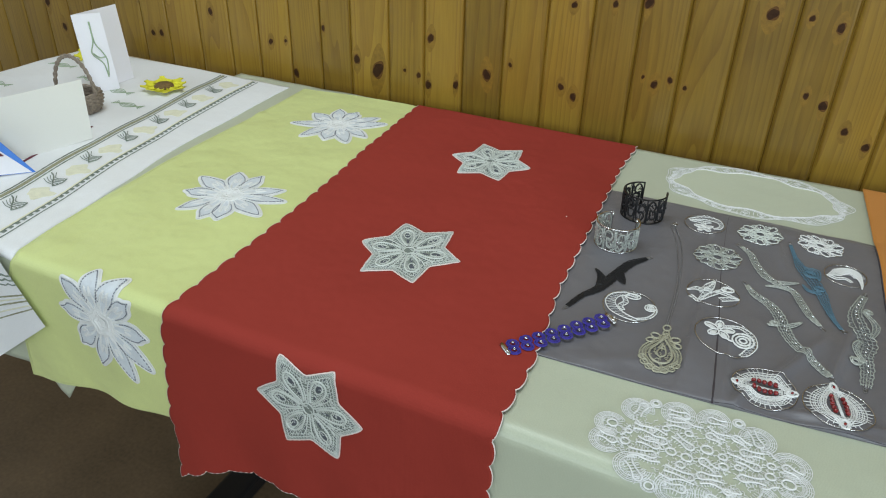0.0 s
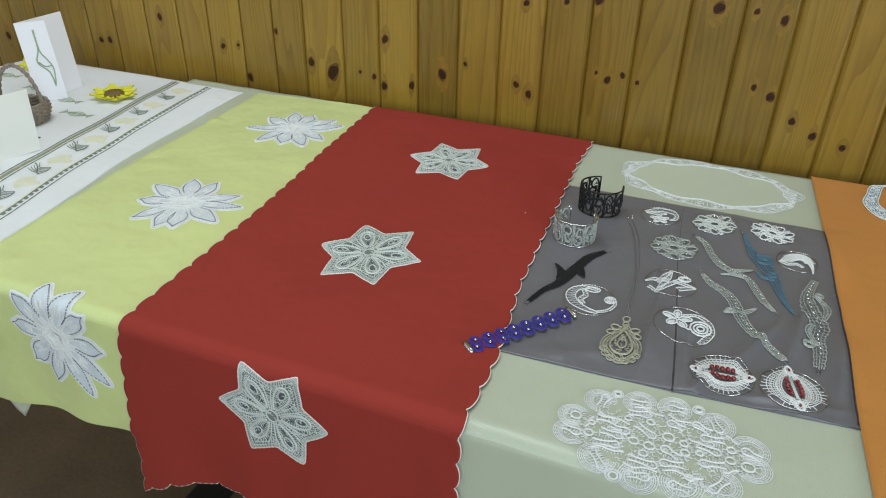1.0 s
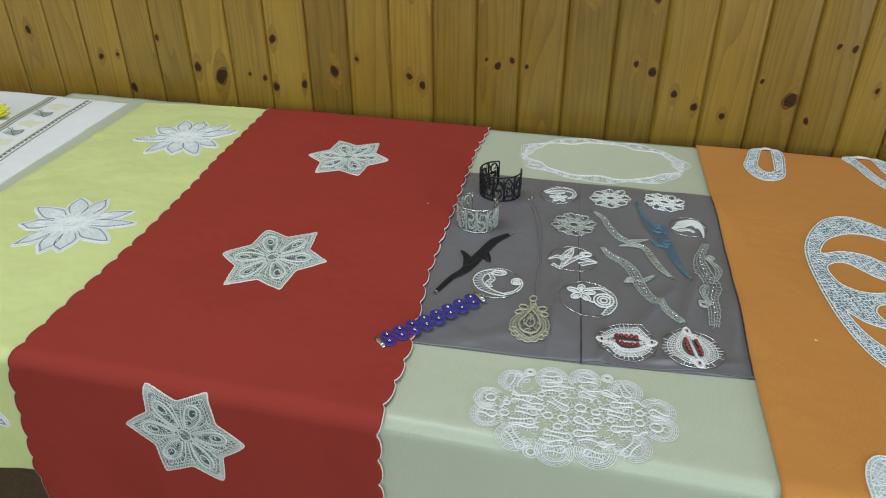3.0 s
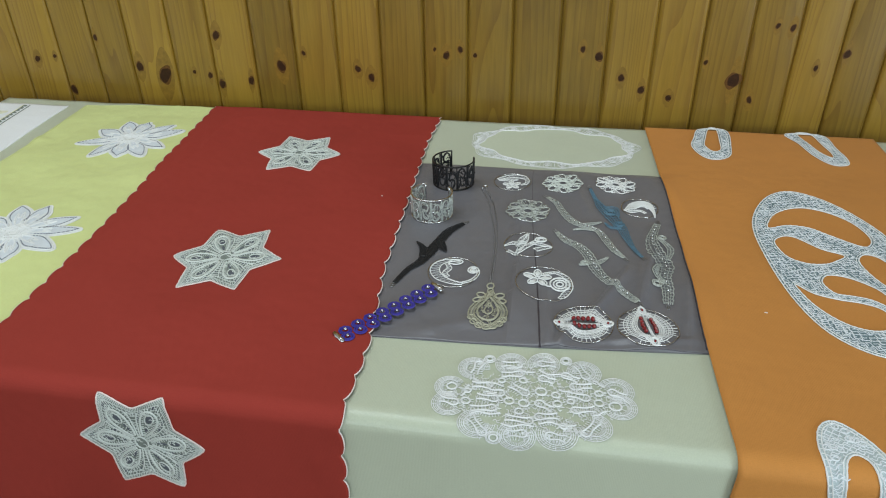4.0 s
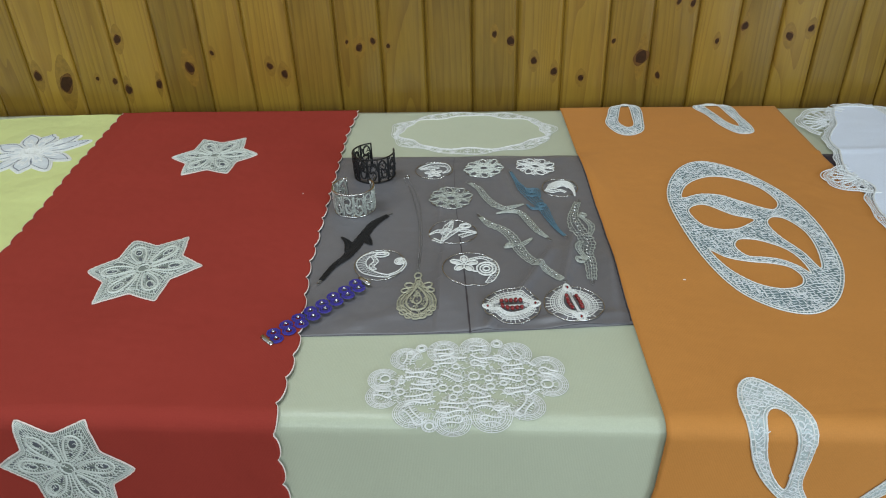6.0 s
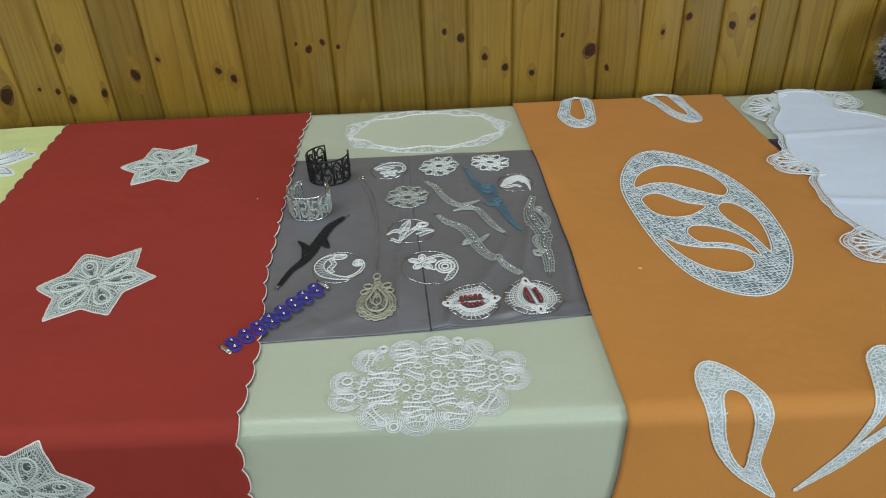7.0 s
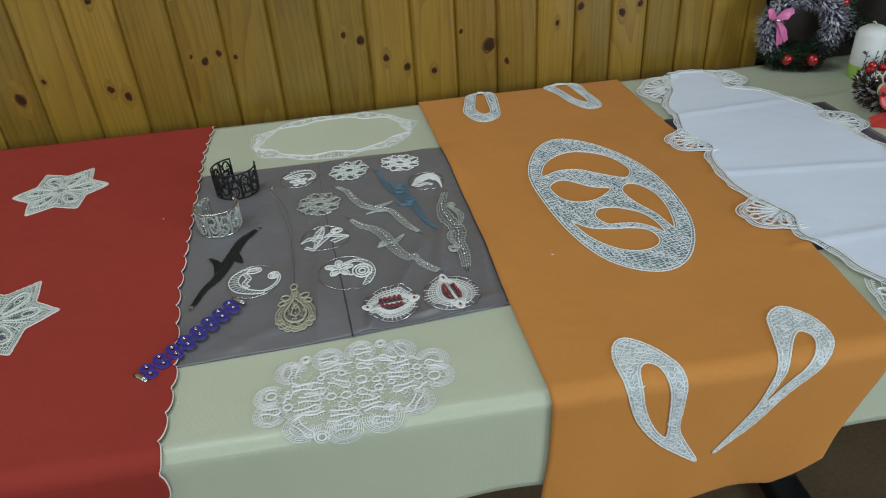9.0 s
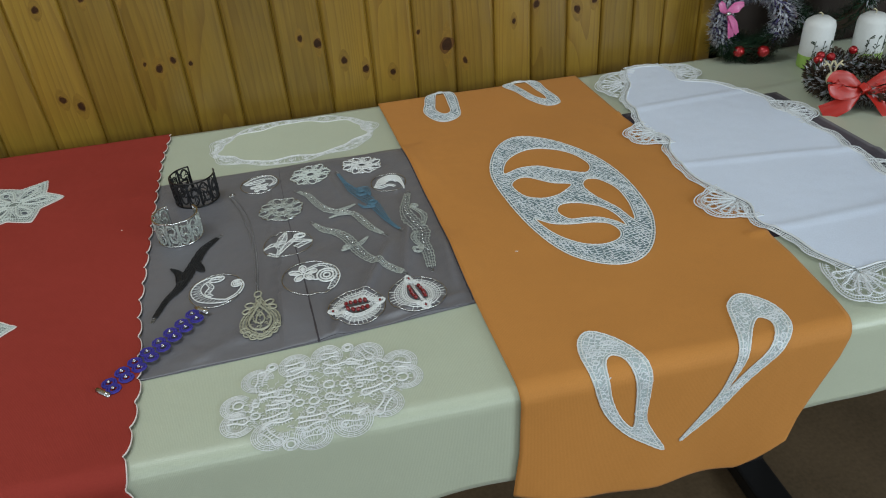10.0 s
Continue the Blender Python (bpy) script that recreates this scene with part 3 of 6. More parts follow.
e.cord(np.array([(x, float(np.interp(x, [-0.1, 0.09, 0.275], [0.647, 0.655, 0.672]))) for x in np.linspace(-0.098, 0.274, 60)]), 0.0005, up=0.3)
e.cord(np.array([(o_left(s) - 0.0012, s) for s in np.linspace(0.677, 1.10, 60)]), 0.0009, up=0.4)
e.done("selvedge", GREY_EDGE, satin, "dark selvedge", lift=-0.0040)

purple = thing("purple_runner", "dark purple cloth under the white lace cloth", "cloth")
cloth("fabric", level(0.640), line((0.6, 0.945), (0.85, 0.940), (1.2, 0.928)), 1.102, level(0.69), PURPLE, purple, -0.0040, nx=30, ns=40)


# ---------------------------------------------------------------- lace set into the runners
def filler(lace, poly, holes, count, rnd, r=0.0006, size=0.0042, h=0.0008, rings=0):
    """Wavering threads that fill a net."""
    lo, hi = poly.min(0), poly.max(0)
    tries = made = 0
    while made < count and tries < count * 30:
        tries += 1
        p = np.array([rnd.uniform(lo[0], hi[0]), rnd.uniform(lo[1], hi[1])])
        if not inside(p, poly) or any(inside(p, q) for q in holes):
            continue
        a = rnd.gauss(-0.55, 0.5) + (math.pi / 2 if rnd.random() < 0.25 else 0)
        d, e_ = np.array([math.cos(a), math.sin(a)]) * size, np.array([-math.sin(a), math.cos(a)]) * size * 0.35
        made += 1
        if made <= rings:
            lace.cord(oval(*p, size * 0.8, size * 0.65, a, 12), r * 1.3, h, True)
        else:
            lace.cord(np.array([p - d, p - d * 0.35 + e_, p + d * 0.35 - e_, p + d]), r, h)


def net_rows(lace, poly, holes, angle, pitch=0.0036, wave=0.0086, r=0.00056, h=0.0008):
    """Winding rows of thread, each broken into short worm-like lengths with gaps between."""
    d, e_ = np.array([math.cos(angle), math.sin(angle)]), np.array([-math.sin(angle), math.cos(angle)])
    c = poly.mean(0)
    reach = np.abs(poly - c).max() * 1.6
    rnd = random.Random(17)
    for k in range(int(-reach / pitch), int(reach / pitch) + 1):
        us = np.arange(-reach, reach, wave / 7)
        ph, dr = rnd.uniform(-2, 2), rnd.uniform(30, 60)
        off = k * pitch + pitch * 0.45 * np.sin(math.tau * us / wave + ph + 1.3 * np.sin(us * dr)) + 0.0022 * np.sin(us * 60 + k * 0.5)
        ps = c + us[:, None] * d + off[:, None] * e_
        ok = inside_all(ps, poly)
        for q in holes:
            ok &= ~inside_all(ps, q)
        run, left = [], rnd.randint(5, 16)
        for p, good in zip(ps, ok):
            left -= 1
            if good and left > 0:
                run.append(p)
                continue
            if len(run) > 2:
                lace.cord(run, r * rnd.uniform(0.85, 1.2), h)
            run = []
            if left <= 0:
                left = rnd.randint(9, 26)
        if len(run) > 2:
            lace.cord(run, r, h)


def hairpin(tip, root, bulb=0.0042, neck=0.0021, flare=0.0036):
    """The line of a tape that runs out to a round tip and back."""
    tip, root = np.array(tip, float), np.array(root, float)
    d = tip - root
    L = float(np.linalg.norm(d))
    d /= L
    e_ = np.array([-d[1], d[0]])
    out = [root + e_ * flare, root + d * L * 0.30 + e_ * neck, root + d * (L - bulb * 2.2) + e_ * neck * 1.15]
    out += [tip - d * bulb + (d * math.cos(a) + e_ * math.sin(a)) * bulb for a in np.linspace(1.75, -1.75, 8)]
    out += [root + d * (L - bulb * 2.2) - e_ * neck * 1.15, root + d * L * 0.30 - e_ * neck, root - e_ * flare]
    return spl(out, False, 4)


def spokes(lace, line_, near, far, step, r, h=0.0008, sides=(-1, 1)):
    """Short threads that stand out on both sides of a tape."""
    d = np.concatenate([[0], np.cumsum(np.linalg.norm(np.diff(line_, axis=0), axis=1))])
    t = np.gradient(line_, axis=0)
    t /= np.maximum(np.linalg.norm(t, axis=1, keepdims=True), 1e-9)
    for k in np.arange(step / 2, d[-1], step):
        p = np.array([np.interp(k, d, line_[:, j]) for j in (0, 1)])
        q = np.array([np.interp(k, d, t[:, j]) for j in (0, 1)])
        n = np.array([-q[1], q[0]])
        for sg in sides:
            lace.cord([p + n * near * sg, p + n * far * sg], r, h)


def star_lace(cx, cs, turn, seed, tall):
    rnd = random.Random(seed)
    c = np.array([cx, cs])
    rim = []
    for k in range(6):
        tip = rnd.uniform(0.97, 1.03)
        for a, r in ((-30, 0.0485), (-21, 0.0526), (-12, 0.0598), (-5, 0.0670), (0, 0.0722 * tip), (5, 0.0660), (12, 0.0588), (21, 0.0520)):
            q = radians(60 * k + a + turn)
            rim.append((cx + r * math.cos(q), cs + r * math.sin(q) * tall))
    rim = np.array(rim)
    smooth = spl(rim, True, 3)
    star = Lace()
    dense = spl(rim, True, 4)
    for p in dense:
        star.cord([c + (p - c) * 0.985, c + (p - c) * rnd.uniform(0.86, 0.90)], 0.00040, 0.0008)
    star.cord(c + (smooth - c) * 0.89, 0.0004, 0.0009, True)
    star.cord(c + (smooth - c) * 0.80, 0.0004, 0.0009, True)
    for p in dense[::2]:
        star.cord([c + (p - c) * 0.885, c + (p - c) * rnd.uniform(0.70, 0.78)], 0.00036, 0.0008)
    slits = []
    for k in range(6):
        q = radians(60 * k + turn + rnd.uniform(-4, 4))
        d, e_ = np.array([math.cos(q), math.sin(q) * tall]), np.array([-math.sin(q), math.cos(q) * tall])
        side = e_ * rnd.uniform(-0.004, 0.004)
        loop = np.array([c + d * (0.0310 + 0.0200 * math.cos(a)) + e_ * 0.0086 * math.sin(a) * (1 + 0.42 * math.cos(a)) + side * (0.5 + 0.5 * math.cos(a)) for a in np.linspace(-2.9, 2.9, 30)])
        star.cord(loop, 0.00120, 0.0012)
        eye_c = c + d * 0.0385 + side * 0.8
        ring = np.array([eye_c + d * 0.0075 * math.cos(a) + e_ * 0.0046 * math.sin(a) for a in np.linspace(0, math.tau, 16, endpoint=False)])
        star.cord(ring, 0.0007, 0.0011, True)
        spokes(star, loop, 0.0010, 0.0040, 0.0032, 0.00042, 0.0009)
        slits += [(eye_c, d, e_, 0.0034, 0.0062)]
        for m in (-1, 1):
            slits += [(c + d * 0.030 + e_ * 0.0125 * m, d, e_, 0.0014, 0.0050), (c + d * 0.043 + e_ * 0.0130 * m, d, e_, 0.0012, 0.0036)]
        q2 = q + radians(30)
        d2, e2 = np.array([math.cos(q2), math.sin(q2) * tall]), np.array([-math.sin(q2), math.cos(q2) * tall])
        for sg in (-1, 1):
            vein = spl([c + d2 * 0.008 + e2 * 0.0012 * sg, c + d2 * 0.022 + e2 * 0.0022 * sg, c + d2 * 0.035 + e2 * 0.0040 * sg, c + d2 * 0.043 + e2 * 0.0072 * sg])
            star.cord(vein, 0.00075, 0.0011)
        for m in range(8):
            o = d2 * (0.012 + 0.0042 * m)
            star.cord([c + o - e2 * 0.0036, c + o + e2 * 0.0036], 0.0004, 0.0009)
        slits += [(c + d * 0.0575 + e_ * 0.0010, d, e_, 0.0018, 0.0042), (c + d * 0.0570 - e_ * 0.0034, d, e_, 0.0011, 0.0030), (c + d * 0.0235, d, e_, 0.0016, 0.0056)]
    filler(star, c + (smooth - c) * 0.82, [], 150, rnd, r=0.00042, size=0.0030, h=0.0009)
    star.cord(oval(cx, cs, 0.0075, 0.0085), 0.0009, 0.0012, True)
    ob = star.done("lace_star", IVORY, red, "ivory bobbin lace star set in the cloth", lift=0.0004)
    net = Lace()
    net.plate(smooth, h=0.0002)
    net.done("net_ground", STAR_NET, ob, lift=0.0001)
    edge = Lace()
    edge.cord(smooth, 0.0009, 0.0007, True)
    edge.done("edging", PINKISH, ob)
    # no holes are cut: dark ribbons on the net paint each opening's shade
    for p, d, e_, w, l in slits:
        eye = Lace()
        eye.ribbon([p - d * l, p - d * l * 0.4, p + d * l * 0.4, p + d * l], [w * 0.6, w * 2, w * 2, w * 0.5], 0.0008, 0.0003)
        eye.done("opening", OPENING_SHADE, ob, "dark patch for a shaded opening in the lace", lift=0.0002)


star_lace(-0.344, 1.105, 4.0, 1, 1.07)
star_lace(-0.329, 0.772, 4.5, 2, 1.13)
star_lace(-0.322, 0.453, 0.5, 3, 1.02)


def flower_lace(cx, cs, turn, seed, squash=1.0):
    rnd = random.Random(seed)
    c = np.array([cx, cs])
    centre = Lace()
    centre.plate(oval(cx, cs, 0.022, 0.022 * squash, 0, 24), h=0.0012)
    for r in (0.020, 0.0125, 0.006):
        pts = [c + np.array([math.cos(a), math.sin(a) * squash]) * r * (1 + 0.12 * math.sin(5 * a + r * 900)) for a in np.linspace(0, math.tau, 40, endpoint=False)]
        centre.cord(pts, 0.0009, 0.0018, True)
    for k in range(44):
        a = math.tau * k / 44
        d = np.array([math.cos(a), math.sin(a) * squash])
        centre.cord([c + d * 0.006, c + d * rnd.uniform(0.018, 0.034)], 0.0006, 0.0016)
    ob = centre.done("lace_flower", THREAD, yellow, "white raised lace flower", lift=-0.0026)
    angles = (-125, -92, -60, -23, 16, 47, 82, 115, 155, 192)
    for k, deg in enumerate(angles):
        a = radians(deg + turn)
        d = np.array([math.cos(a), math.sin(a) * squash])
        e_ = np.array([-math.sin(a), math.cos(a) * squash])
        R, W, bend = rnd.uniform(0.074, 0.094), rnd.uniform(0.0135, 0.0168), rnd.uniform(-0.012, 0.012)
        prof = [(0.012, 0.004), (0.028, 0.0100), (0.046, W), (0.061, W * 0.90), (R - 0.009, W * 0.46), (R, 0.0)]
        up_ = [c + d * r + e_ * (w + bend * (r / R) ** 2) for r, w in prof]
        dn = [c + d * r + e_ * (-w + bend * (r / R) ** 2) for r, w in prof[:-1]]
        rim = spl(up_ + dn[::-1], True, 4)
        p = Lace()
        p.plate(inset(rim, 0.0022), h=0.0010 + 0.0001 * (k % 3), step=0.006)
        pet = p.done("petal", PETAL, ob, lift=-0.0026)
        brd = Lace()
        brd.plate(inset(rim, -0.0028), h=0.0003 + 0.00005 * k, step=0.008, thick=0.0003)
        brd.cord(inset(rim, 0.0006), 0.0008, 0.0012, True)
        for m in (-1, 1):
            vein = spl([c + d * 0.016 + e_ * 0.0016 * m, c + d * 0.034 + e_ * 0.0058 * m, c + d * rnd.uniform(0.050, 0.058) + e_ * 0.0040 * m, c + d * 0.040 + e_ * 0.0014 * m])
            brd.cord(vein, 0.0008, 0.0019)
            spokes(brd, vein, 0.0006, 0.0022, 0.0034, 0.0004, 0.0018)
        brd.done("border", THREAD, pet, lift=-0.0026)
        dash = Lace()
        ins = inset(rim, 0.0032)
        for m in range(0, len(ins) - 1):
            if np.linalg.norm(ins[m] - c) > 0.034:
                dash.cord([ins[m], ins[m] + (ins[m + 1] - ins[m]) * rnd.uniform(0.4, 0.75)], 0.00062, 0.0018)
        dash.done("openwork_line", SOFT_STITCH, pet, lift=-0.0026)


flower_lace(-0.674, 1.130, 10, 11)
flower_lace(-0.658, 0.793, 0, 12)
flower_lace(-0.645, 0.462, 24, 13)


def lace_region(name, rim, holes, material, net, parent, label, count, seed, rings=0, size=0.0042, lift=0.0, angle=-0.6):
    rnd = random.Random(seed)
    work = Lace()
    inner = inset(rim, 0.003)
    net_rows(work, inner, [inset(q, -0.002) for q in holes], angle)
    filler(work, inner, [inset(q, -0.002) for q in holes], count, rnd, rings=rings, size=size)
    ob = work.done(name, material, parent, label, lift=lift)
    g = Lace()
    g.plate(rim, holes, h=0.0002)
    g.done("net_ground", net, ob, lift=lift + 0.0002)
    edge = Lace()
    edge.cord(rim, 0.0008, 0.0007, True)
    edge.cord(inset(rim, 0.0036), 0.0007, 0.0008, True)
    rungs = inset(rim, 0.0036)
    for a, b in zip(rim, rungs):
        edge.cord([a, b], 0.00045, 0.0008)
    for q in holes:
        edge.cord(q, 0.0009, 0.0007, True)
        edge.cord(inset(q, -0.0028), 0.0005, 0.0008, True)
    edge.done("edging", THREAD, ob, lift=lift)
    return ob


OVAL = spl([(0.368, 0.955), (0.384, 1.012), (0.412, 1.056), (0.448, 1.071), (0.493, 1.040), (0.533, 0.972), (0.549, 0.894), (0.546, 0.807), (0.530, 0.751), (0.502, 0.706), (0.469, 0.687), (0.433, 0.697), (0.401, 0.732), (0.380, 0.796), (0.369, 0.879)], True, 9)
OH = [spl([(0.388, 0.955), (0.400, 0.990), (0.424, 1.013), (0.452, 1.021), (0.482, 1.010), (0.506, 0.985), (0.517, 0.950), (0.512, 0.928), (0.498, 0.921), (0.464, 0.946), (0.443, 0.962), (0.415, 0.965)], True),
      spl([(0.388, 0.915), (0.399, 0.932), (0.417, 0.934), (0.445, 0.907), (0.470, 0.894), (0.454, 0.877), (0.438, 0.868), (0.416, 0.867), (0.396, 0.881)], True),
      spl([(0.484, 0.882), (0.495, 0.900), (0.511, 0.896), (0.524, 0.870), (0.527, 0.842), (0.523, 0.807), (0.513, 0.776), (0.505, 0.812), (0.489, 0.850)], True),
      spl([(0.425, 0.824), (0.434, 0.842), (0.453, 0.843), (0.471, 0.834), (0.488, 0.818), (0.497, 0.794), (0.498, 0.766), (0.488, 0.781), (0.472, 0.795), (0.452, 0.800), (0.434, 0.803)], True),
      spl([(0.391, 0.817), (0.408, 0.800), (0.432, 0.791), (0.459, 0.787), (0.478, 0.778), (0.485, 0.760), (0.480, 0.744), (0.466, 0.735), (0.448, 0.734), (0.428, 0.743), (0.410, 0.763), (0.398, 0.787)], True)]
lace_region("lace_oval", OVAL, OH, THREAD_BLUE, BLUE_NET, orange, "white tape lace oval with five openings", 200, 21)
LOOP_A = spl([(0.340, 1.303), (0.326, 1.262), (0.318, 1.225), (0.330, 1.186), (0.350, 1.174), (0.374, 1.190), (0.383, 1.228), (0.386, 1.303)], True)
LOOP_AH = spl([(0.356, 1.306), (0.345, 1.262), (0.340, 1.230), (0.350, 1.207), (0.364, 1.215), (0.368, 1.250), (0.370, 1.306)], True)
LOOP_B = spl([(0.487, 1.303), (0.500, 1.262), (0.512, 1.215), (0.532, 1.181), (0.556, 1.182), (0.562, 1.205), (0.556, 1.250), (0.548, 1.303)], True)
LOOP_BH = spl([(0.506, 1.306), (0.516, 1.262), (0.526, 1.226), (0.540, 1.208), (0.544, 1.225), (0.538, 1.262), (0.530, 1.306)], True)
lace_region("lace_loop", LOOP_A, [LOOP_AH], THREAD_BLUE, BLUE_NET, orange, "white tape lace loop", 40, 22)
lace_region("lace_loop", LOOP_B, [LOOP_BH], THREAD_BLUE, BLUE_NET, orange, "white tape lace loop", 40, 23)
LEAF_A = spl([(0.347, 0.535), (0.352, 0.572), (0.370, 0.585), (0.394, 0.564), (0.410, 0.528), (0.411, 0.492), (0.410, 0.455), (0.420, 0.430), (0.436, 0.398), (0.412, 0.415), (0.385, 0.440), (0.360, 0.480)], True) + np.array((0.003, -0.003))
LEAF_AH = spl([(0.366, 0.530), (0.376, 0.544), (0.388, 0.536), (0.395, 0.508), (0.397, 0.476), (0.396, 0.444), (0.380, 0.464), (0.368, 0.498)], True) + np.array((0.003, -0.003))
LEAF_B = spl([(0.522, 0.552), (0.533, 0.582), (0.556, 0.594), (0.578, 0.570), (0.579, 0.536), (0.556, 0.506), (0.524, 0.474), (0.494, 0.434), (0.457, 0.402), (0.476, 0.432), (0.496, 0.466), (0.508, 0.506)], True)
LEAF_BH = spl([(0.538, 0.541), (0.552, 0.553), (0.561, 0.542), (0.551, 0.520), (0.524, 0.492), (0.502, 0.466), (0.513, 0.492), (0.524, 0.520)], True)
lace_region("lace_leaf", LEAF_A, [LEAF_AH], THREAD_BLUE, LEAF_NET, orange, "white lace leaf with open heart", 46, 24, rings=22, size=0.0048, angle=0.25)
lace_region("lace_leaf", LEAF_B, [LEAF_BH], THREAD_BLUE, LEAF_NET, orange, "white lace leaf with open heart", 40, 25, rings=18, size=0.0048, angle=0.9)


# ---------------------------------------------------------------- doilies on the beige cloth
# winding tape in the doily, in millimetres from its middle: tip, then root
HAIRPINS_A = ((-44, 16, -63, 15), (-36, -3, -56, -2), (-37, -16, -60, -20), (-6, 9, -24, 20), (6, 35, 21, 31), (5, -2, 21, -10), (6, -22, 26, -18), (0, -29, -25, -27), (39, 26, 59, 30), (55, 11, 35, 15), (41, -8, 62, -3))
HAIRPINS_B = ((-59, 50, -63, 31), (-16, 52, -35, 51), (4, 57, 21, 58), (54, 42, 44, 60), (77, 25, 93, 19), (52, -39, 64, -20), (17, -45, 35, -47), (-4, -46, -22, -48), (-44, -51, -58, -32), (-75, -14, -92, -11), (-14, 38, -34, 34), (30, 43, 46, 36), (-30, 6, -46, 7))
DOILY_RINGS = ((-11, 28, 3.4), (-23, -4, 4.2), (-8, -5, 4.6), (8, 14, 5.0), (23, 11, 3.6), (25, -1, 3.8), (66, 20, 3.6), (66, 6, 4.0), (-66, -10, 4.0), (82, 4, 5.4), (-83, 9, 4.6), (-66, 5, 2.8), (-33, 25, 3.0), (38, 4, 3.0), (-12, -17, 3.6), (32, -31, 3.2), (47, 20, 2.8))
DOILY_LOBES = ((-64, 40, 15.5), (-49, 57, 6.0), (-25, 52, 16), (9, 57, 15.5), (32, 65, 6.2), (51, 49, 16.5), (83, 27, 17), (86, 4, 16), (60, -28, 17), (26, -42, 18.5), (-12, -50, 17), (-34, -55, 7.5), (-52, -39, 17), (-83, -16, 15.5), (-85, 8, 14.5))


def big_doily(cx, cs):
    rnd = random.Random(5)
    thick, thin = Lace(), Lace()
    mid = np.array([cx, cs])
    at = lambda x, y: mid + np.array([x, y]) / 1000
    for x, y, r in DOILY_LOBES:
        p, r = at(x, y), r / 1000
        a = math.atan2(y * 1.5, x)
        if r < 0.009:
            thin.cord(oval(*p, r, r, 0, 24), 0.0005, 0.0008, True)
            thin.cord(oval(*p, r * 0.84, r * 0.84, 0, 24), 0.0004, 0.0008, True)
            thick.cord(oval(*p, r * 0.55, r * 0.55, 0, 18), 0.0010, 0.0010, True)
            continue
        for j, f in enumerate((1.08, 0.96, 0.84, 0.72)):
            span = 2.35 - 0.05 * j
            thin.cord(oval(*p, r * f, r * f, a, 48, -span, span), 0.00045 if j < 3 else 0.0006, 0.0008)
        for j in range(30):
            b = a - 2.4 + 4.8 * j / 29
            d = np.array([math.cos(b), math.sin(b)])
            thin.cord([p + d * r * 0.46, p + d * r * (0.74 if j % 2 else 1.08)], 0.00036, 0.0007)
    lines = [hairpin(at(a, b) + (at(a, b) - at(c, d)) * 0.10, at(c, d), 0.0044, 0.0027, 0.0040) for a, b, c, d in HAIRPINS_A + HAIRPINS_B]
    for l in lines:
        thick.cord(l, 0.00098, 0.0010)
        spokes(thin, l, 0.0008, 0.0052, 0.0034, 0.00042, 0.0007)
    for x, y, r in DOILY_RINGS:
        ring = oval(*at(x, y), r / 900, r / 900 * 0.95, 0, 18)
        thick.cord(ring, 0.00098, 0.0010, True)
        spokes(thin, np.vstack([ring, ring[:1]]), -0.0008, -0.0048, 0.0036, 0.00042, 0.0007, (1,))
    body = oval(cx, cs, 0.082, 0.050, 0.06, 40)
    filler(thin, body, [], 260, rnd, r=0.00042, size=0.0036, h=0.0006)
    # the tape's long runs between the hairpins
    for k, (x0, y0, x1, y1) in enumerate(((-62, 24, -30, 16), (-30, 44, 0, 42), (4, 47, 40, 38), (-60, -28, -30, -22), (-28, -36, 4, -36), (8, -32, 44, -28), (26, 20, 40, 16), (-50, 4, -36, 6), (60, -12, 74, -4), (60, 38, 72, 30), (-72, -4, -66, 14))):
        a, b = at(x0, y0), at(x1, y1)
        e_ = np.array([-(b - a)[1], (b - a)[0]]) * 0.09 * (1 if k % 2 else -1)
        run = spl([a, a * 0.7 + b * 0.3 + e_, a * 0.35 + b * 0.65 - e_ * 0.4, b], False, 7)
        thick.cord(run, 0.00095, 0.0010)
        spokes(thin, run, 0.0008, 0.0038, 0.0028, 0.00050, 0.0007)
    ob = thing("lace_doily", "large oval white bobbin lace doily with winding tape", "doily")
    tagged(thick.done("winding_tape", THREAD, ob, lift=-0.0048), kind="stuff")
    tagged(thin.done("scalloped_ground", THREAD, ob, lift=-0.0048), kind="stuff")


big_doily(0.087, 0.571)


